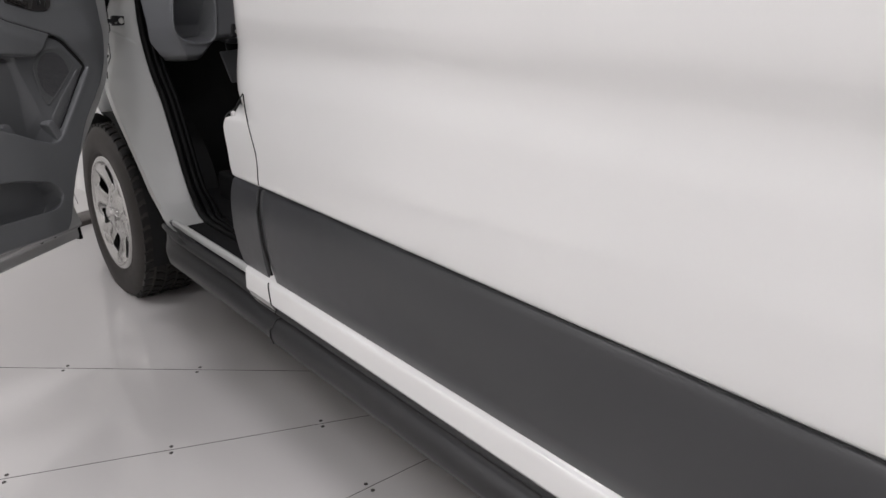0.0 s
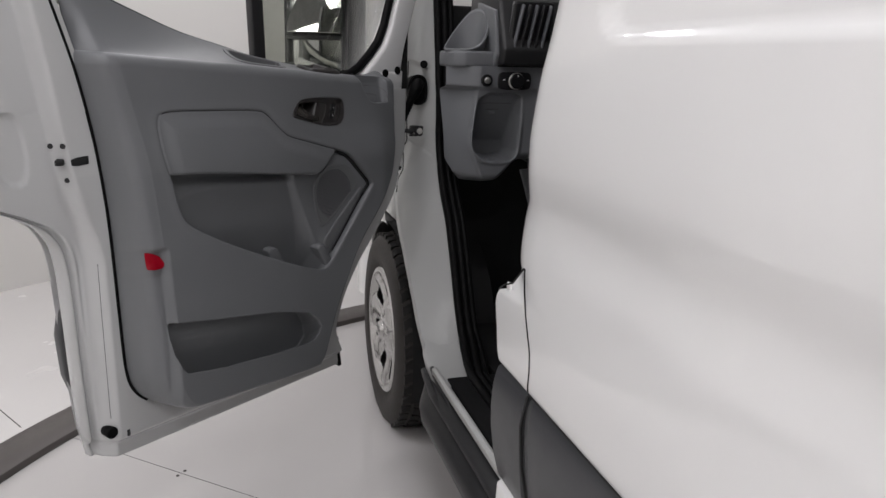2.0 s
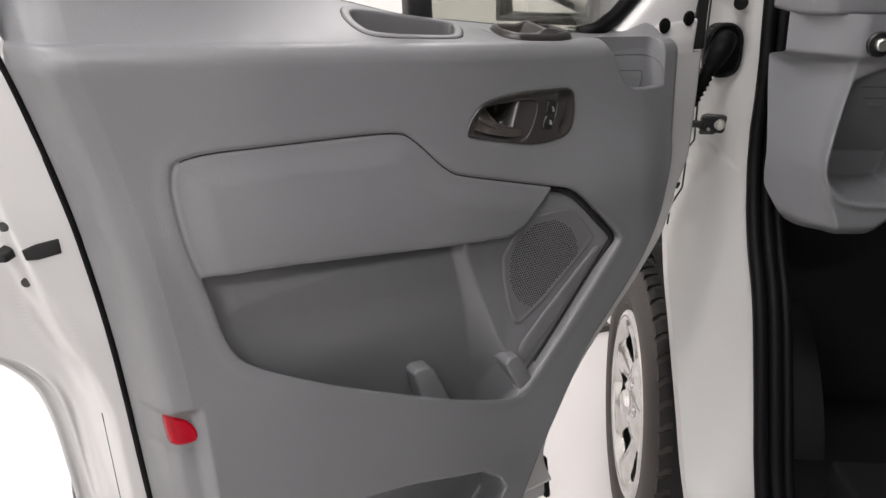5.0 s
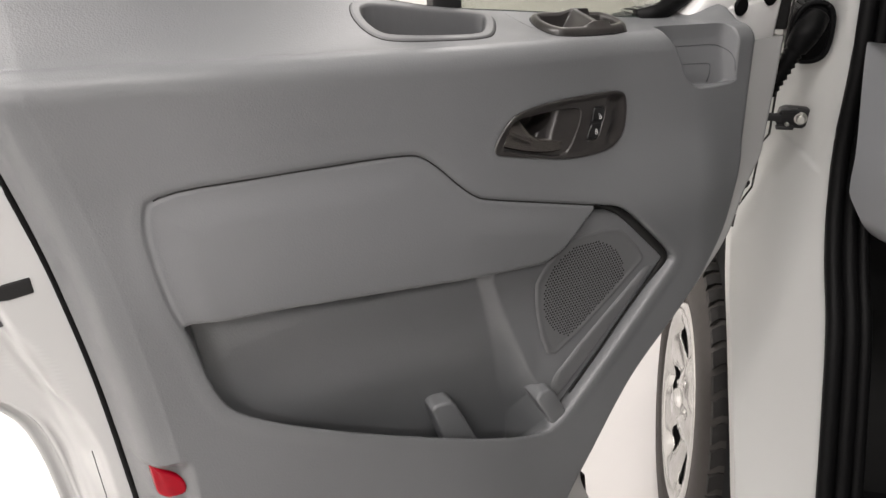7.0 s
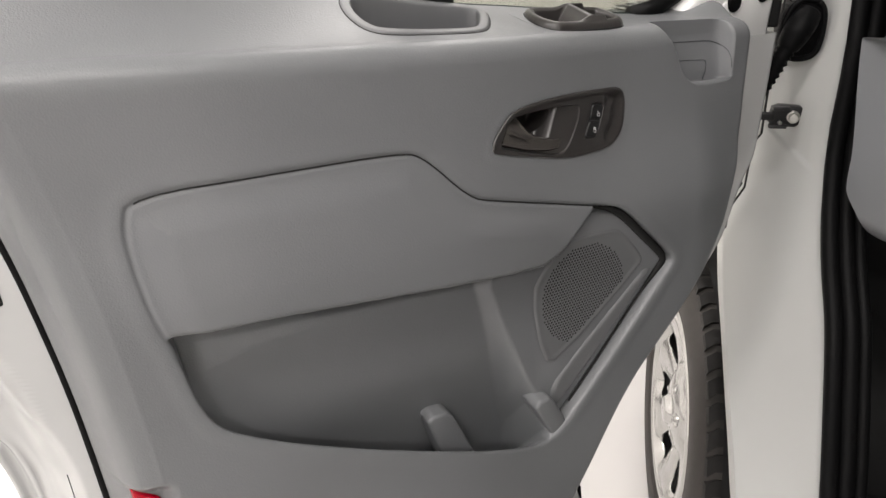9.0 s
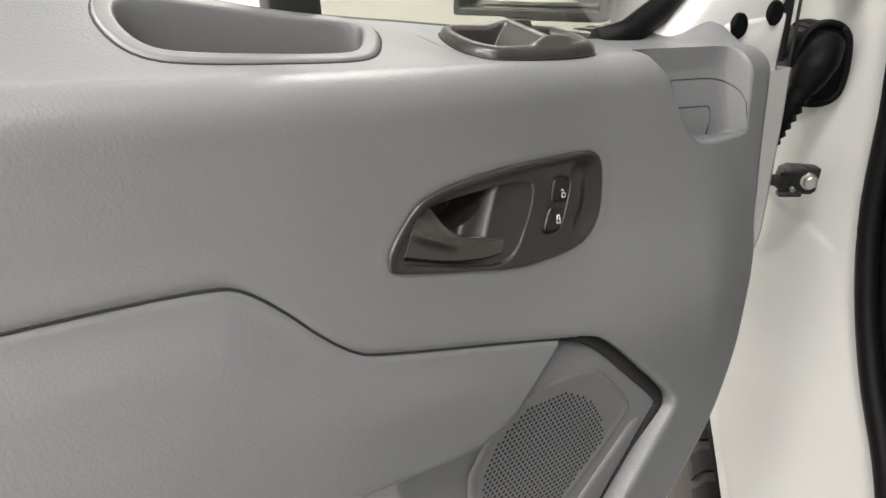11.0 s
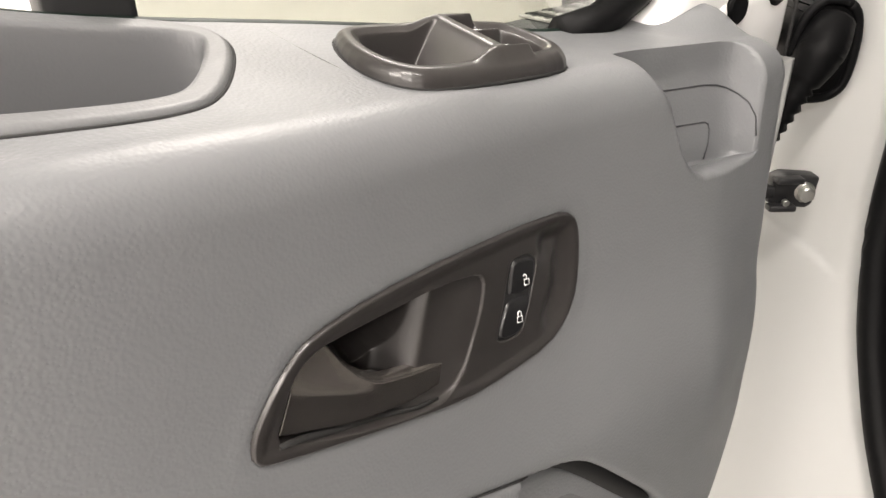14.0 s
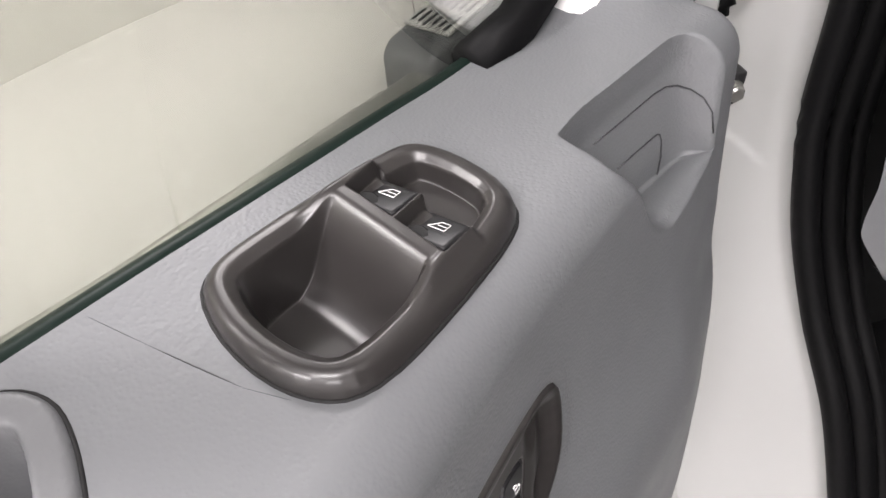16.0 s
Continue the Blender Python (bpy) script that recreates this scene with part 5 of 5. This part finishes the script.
# cup holder at the pillar end: a low block with a scoop that rises to the windscreen side
part("cup_block", prism([(0.094, -0.30), (0.088, -0.40), (0.100, -0.440), (0.130, -0.456), (0.224, -0.462), (0.224, -0.30)], "z", 1.309, 1.354, 0.008, 3), DASH, dash, "light grey cup holder block")
part("cup_cheek", prism([(-0.30, 1.312), (-0.470, 1.312), (-0.486, 1.345), (-0.455, 1.47), (-0.30, 1.50)], "x", 0.212, 0.226, 0.004, 2), DASH, dash, "light grey side cheek of the dashboard")
rows = []
for k in np.linspace(0, 1, 14):
    r = np.interp(k, [0, 0.2, 1.0], [0.054, 0.057, 0.066])
    rows.append([(0.152 + r * math.cos(a), -0.385 + r * 0.95 * math.sin(a), 1.350 + k * (0.004 + 0.125 * max(0.0, math.cos((a - 0.7) / 2)) ** 4)) for a in np.linspace(-math.pi, math.pi, 57)[:-1]])
thick(part("cup_scoop", sheet("cup", rows, close_u=True), DASH, dash, "light grey cup holder scoop"), 0.006)
part("cup_floor", disc((0.152, -0.385, 1.3570), (0, 0, 1), 0.050, 0.003, 32), MOULD, dash)
hs = part("headlight_switch", prism([(a, b_) for a, b_ in rounded([(0.226, 1.292), (0.240, 1.298), (0.314, 1.298), (0.328, 1.290), (0.328, 1.254), (0.314, 1.246), (0.240, 1.246), (0.226, 1.252)], 1)], "y", -0.479, -0.462, 0.002), GLOSSBLACK, dash, "black headlight switch plate")
part("knob_ring", disc((0.281, -0.480, 1.272), (0, -1, 0), 0.0245, 0.008, 32), STEEL, hs, "chrome ring")
part("headlight_knob", disc((0.281, -0.484, 1.272), (0, -1, 0), 0.0215, 0.016, 32), GLOSSBLACK, hs, "black rotary headlight knob")
part("knob_mark", box(0.281, -0.4925, 1.287, 0.003, 0.0006, 0.005, 0), WHITE_INK, hs)
for bx in (0.243, 0.318):
    part("switch_mark", box(bx, -0.4795, 1.275, 0.007, 0.0006, 0.003, 0), WHITE_INK, hs)
dimmer = part("dimmer_knob", disc((0.192, -0.468, 1.272), (0, -1, 0), 0.0175, 0.014, 28), GLOSSBLACK, dash, "round black mirror control")
part("dimmer_cap", disc((0.192, -0.478, 1.272), (0, -1, 0), 0.009, 0.012, 20), STEEL, dimmer)
vent = part("vent_frame", box(0.305, -0.505, 1.42, 0.125, 0.02, 0.15, 0.01, rot=(14, 0, 0)), GLOSSBLACK, dash)
for k in range(5):
    part("vent_slat", box(0.262 + 0.021 * k, -0.520, 1.42, 0.007, 0.02, 0.13, 0.003, rot=(14, 6, 0)), BLACK if k % 2 else DASH, vent, "air vent slat")
# instrument dial with plain tick bars
dial = part("instrument_dial", disc((0.50, -0.46, 1.42), (0, -1, 0.15), 0.07, 0.01, 36), GLOSSBLACK, dash, "black instrument dial")
for k in range(11):
    a = radians(215 - 25 * k)
    part("dial_tick", box(0.50 + 0.058 * math.cos(a), -0.4665, 1.42 + 0.058 * math.sin(a), 0.003, 0.001, 0.010, 0, rot=(0, -math.degrees(a) + 90, 0)), RED if k < 3 else WHITE_INK, dial)
# steering wheel
wheel_s = thing("steering_wheel", pose(0.565, -0.60, 1.31, 65, 0, 0), "dark leather-covered steering wheel behind the door opening", "steering wheel")
part("rim", sheet("rim", [[((0.185 + 0.017 * math.cos(b)) * math.cos(a), (0.185 + 0.017 * math.cos(b)) * math.sin(a), 0.017 * math.sin(b)) for b in np.linspace(0, 2 * math.pi, 13)[:-1]] for a in np.linspace(0, 2 * math.pi, 65)[:-1]], close_u=True, close_v=True), BLACK, wheel_s)
part("airbag_hub", disc((0, 0, 0.0), (0, 0, 1), 0.075, 0.06, 32, 0.015), BLACK, wheel_s)
for a in (0, 180, 270):
    part("spoke", box(0.12 * math.cos(radians(a)), 0.12 * math.sin(radians(a)), 0, 0.10 if a != 270 else 0.05, 0.05 if a != 270 else 0.10, 0.02, 0.006), BLACK, wheel_s)
part("column", disc((0, 0, -0.12), (0, 0, 1), 0.06, 0.22, 24, 0.01), BLACK, wheel_s)
# pedals
pedal = thing("brake_pedal", pose(0.455, -0.28, 0.92), "grey foot pedal plate hanging in the footwell", "pedal")
part("pedal_plate", prism([(-0.066, 0.061), (0.017, 0.067), (0.064, -0.050), (0.058, -0.055), (-0.024, -0.059), (-0.029, -0.054)], "y", -0.006, 0.006, 0.003), TRIM, pedal)
part("pedal_hole", prism([(-0.008, -0.030), (0.030, -0.030), (0.028, -0.018), (0.020, -0.009), (0.010, -0.006), (0.0, -0.010), (-0.006, -0.019)], "y", -0.0075, -0.005, 0.0005), DARK, pedal, "black half-round opening")
part("pedal_arm", box(-0.03, 0.012, 0.12, 0.018, 0.012, 0.24, 0.003, rot=(0, -8, 0)), BLACK, pedal)
part("kick_panel", box(0.33, -0.60, 0.52, 0.16, 0.24, 0.10, 0.012, 3), CARPET, van, "black carpeted kick panel low in the footwell")

# floor panel joints and screws on the turntable
def joint(x0, y0, x1, y1, screws):
    d = Vector((x1 - x0, y1 - y0))
    L = d.length
    ang = math.degrees(math.atan2(d.y, d.x))
    ob = part("floor_joint", box((0), 0, 0, L, 0.0011, 0.0012, 0), JOINT, plate)
    ob.matrix_world = pose((x0 + x1) / 2, (y0 + y1) / 2, 0.0044, 0, 0, ang)
    d.normalize()
    nrm = Vector((-d.y, d.x))
    for k in screws:
        for sgn in (-1, 1):
            p = Vector((x0, y0)) + d * k + nrm * 0.016 * sgn
            part("floor_screw", disc((p.x, p.y, 0.0045), (0, 0, 1), 0.0055, 0.0014, 10, 0), JOINT, plate)


joint(-1.20, 0.12, 0.95, -1.72, (0.62, 1.07, 1.52, 1.97))
joint(-1.55, -0.76, 0.95, -1.74, (0.95, 1.36, 1.78, 2.2))
joint(-1.80, -1.72, 0.95, -1.75, (1.4, 1.85, 2.3))
for (x0, y0), (x1, y1) in (((-1.30, 0.17), (-2.15, 1.45)), ((-1.446, -0.06), (-1.9, 0.42)), ((0.2, 1.5), (0.45, 2.93))):
    ob = part("floor_joint", box(0, 0, 0, math.hypot(x1 - x0, y1 - y0), 0.003, 0.0012, 0), JOINT, floor)
    ob.matrix_world = pose((x0 + x1) / 2, (y0 + y1) / 2, 0.0005, 0, 0, math.degrees(math.atan2(y1 - y0, x1 - x0)))
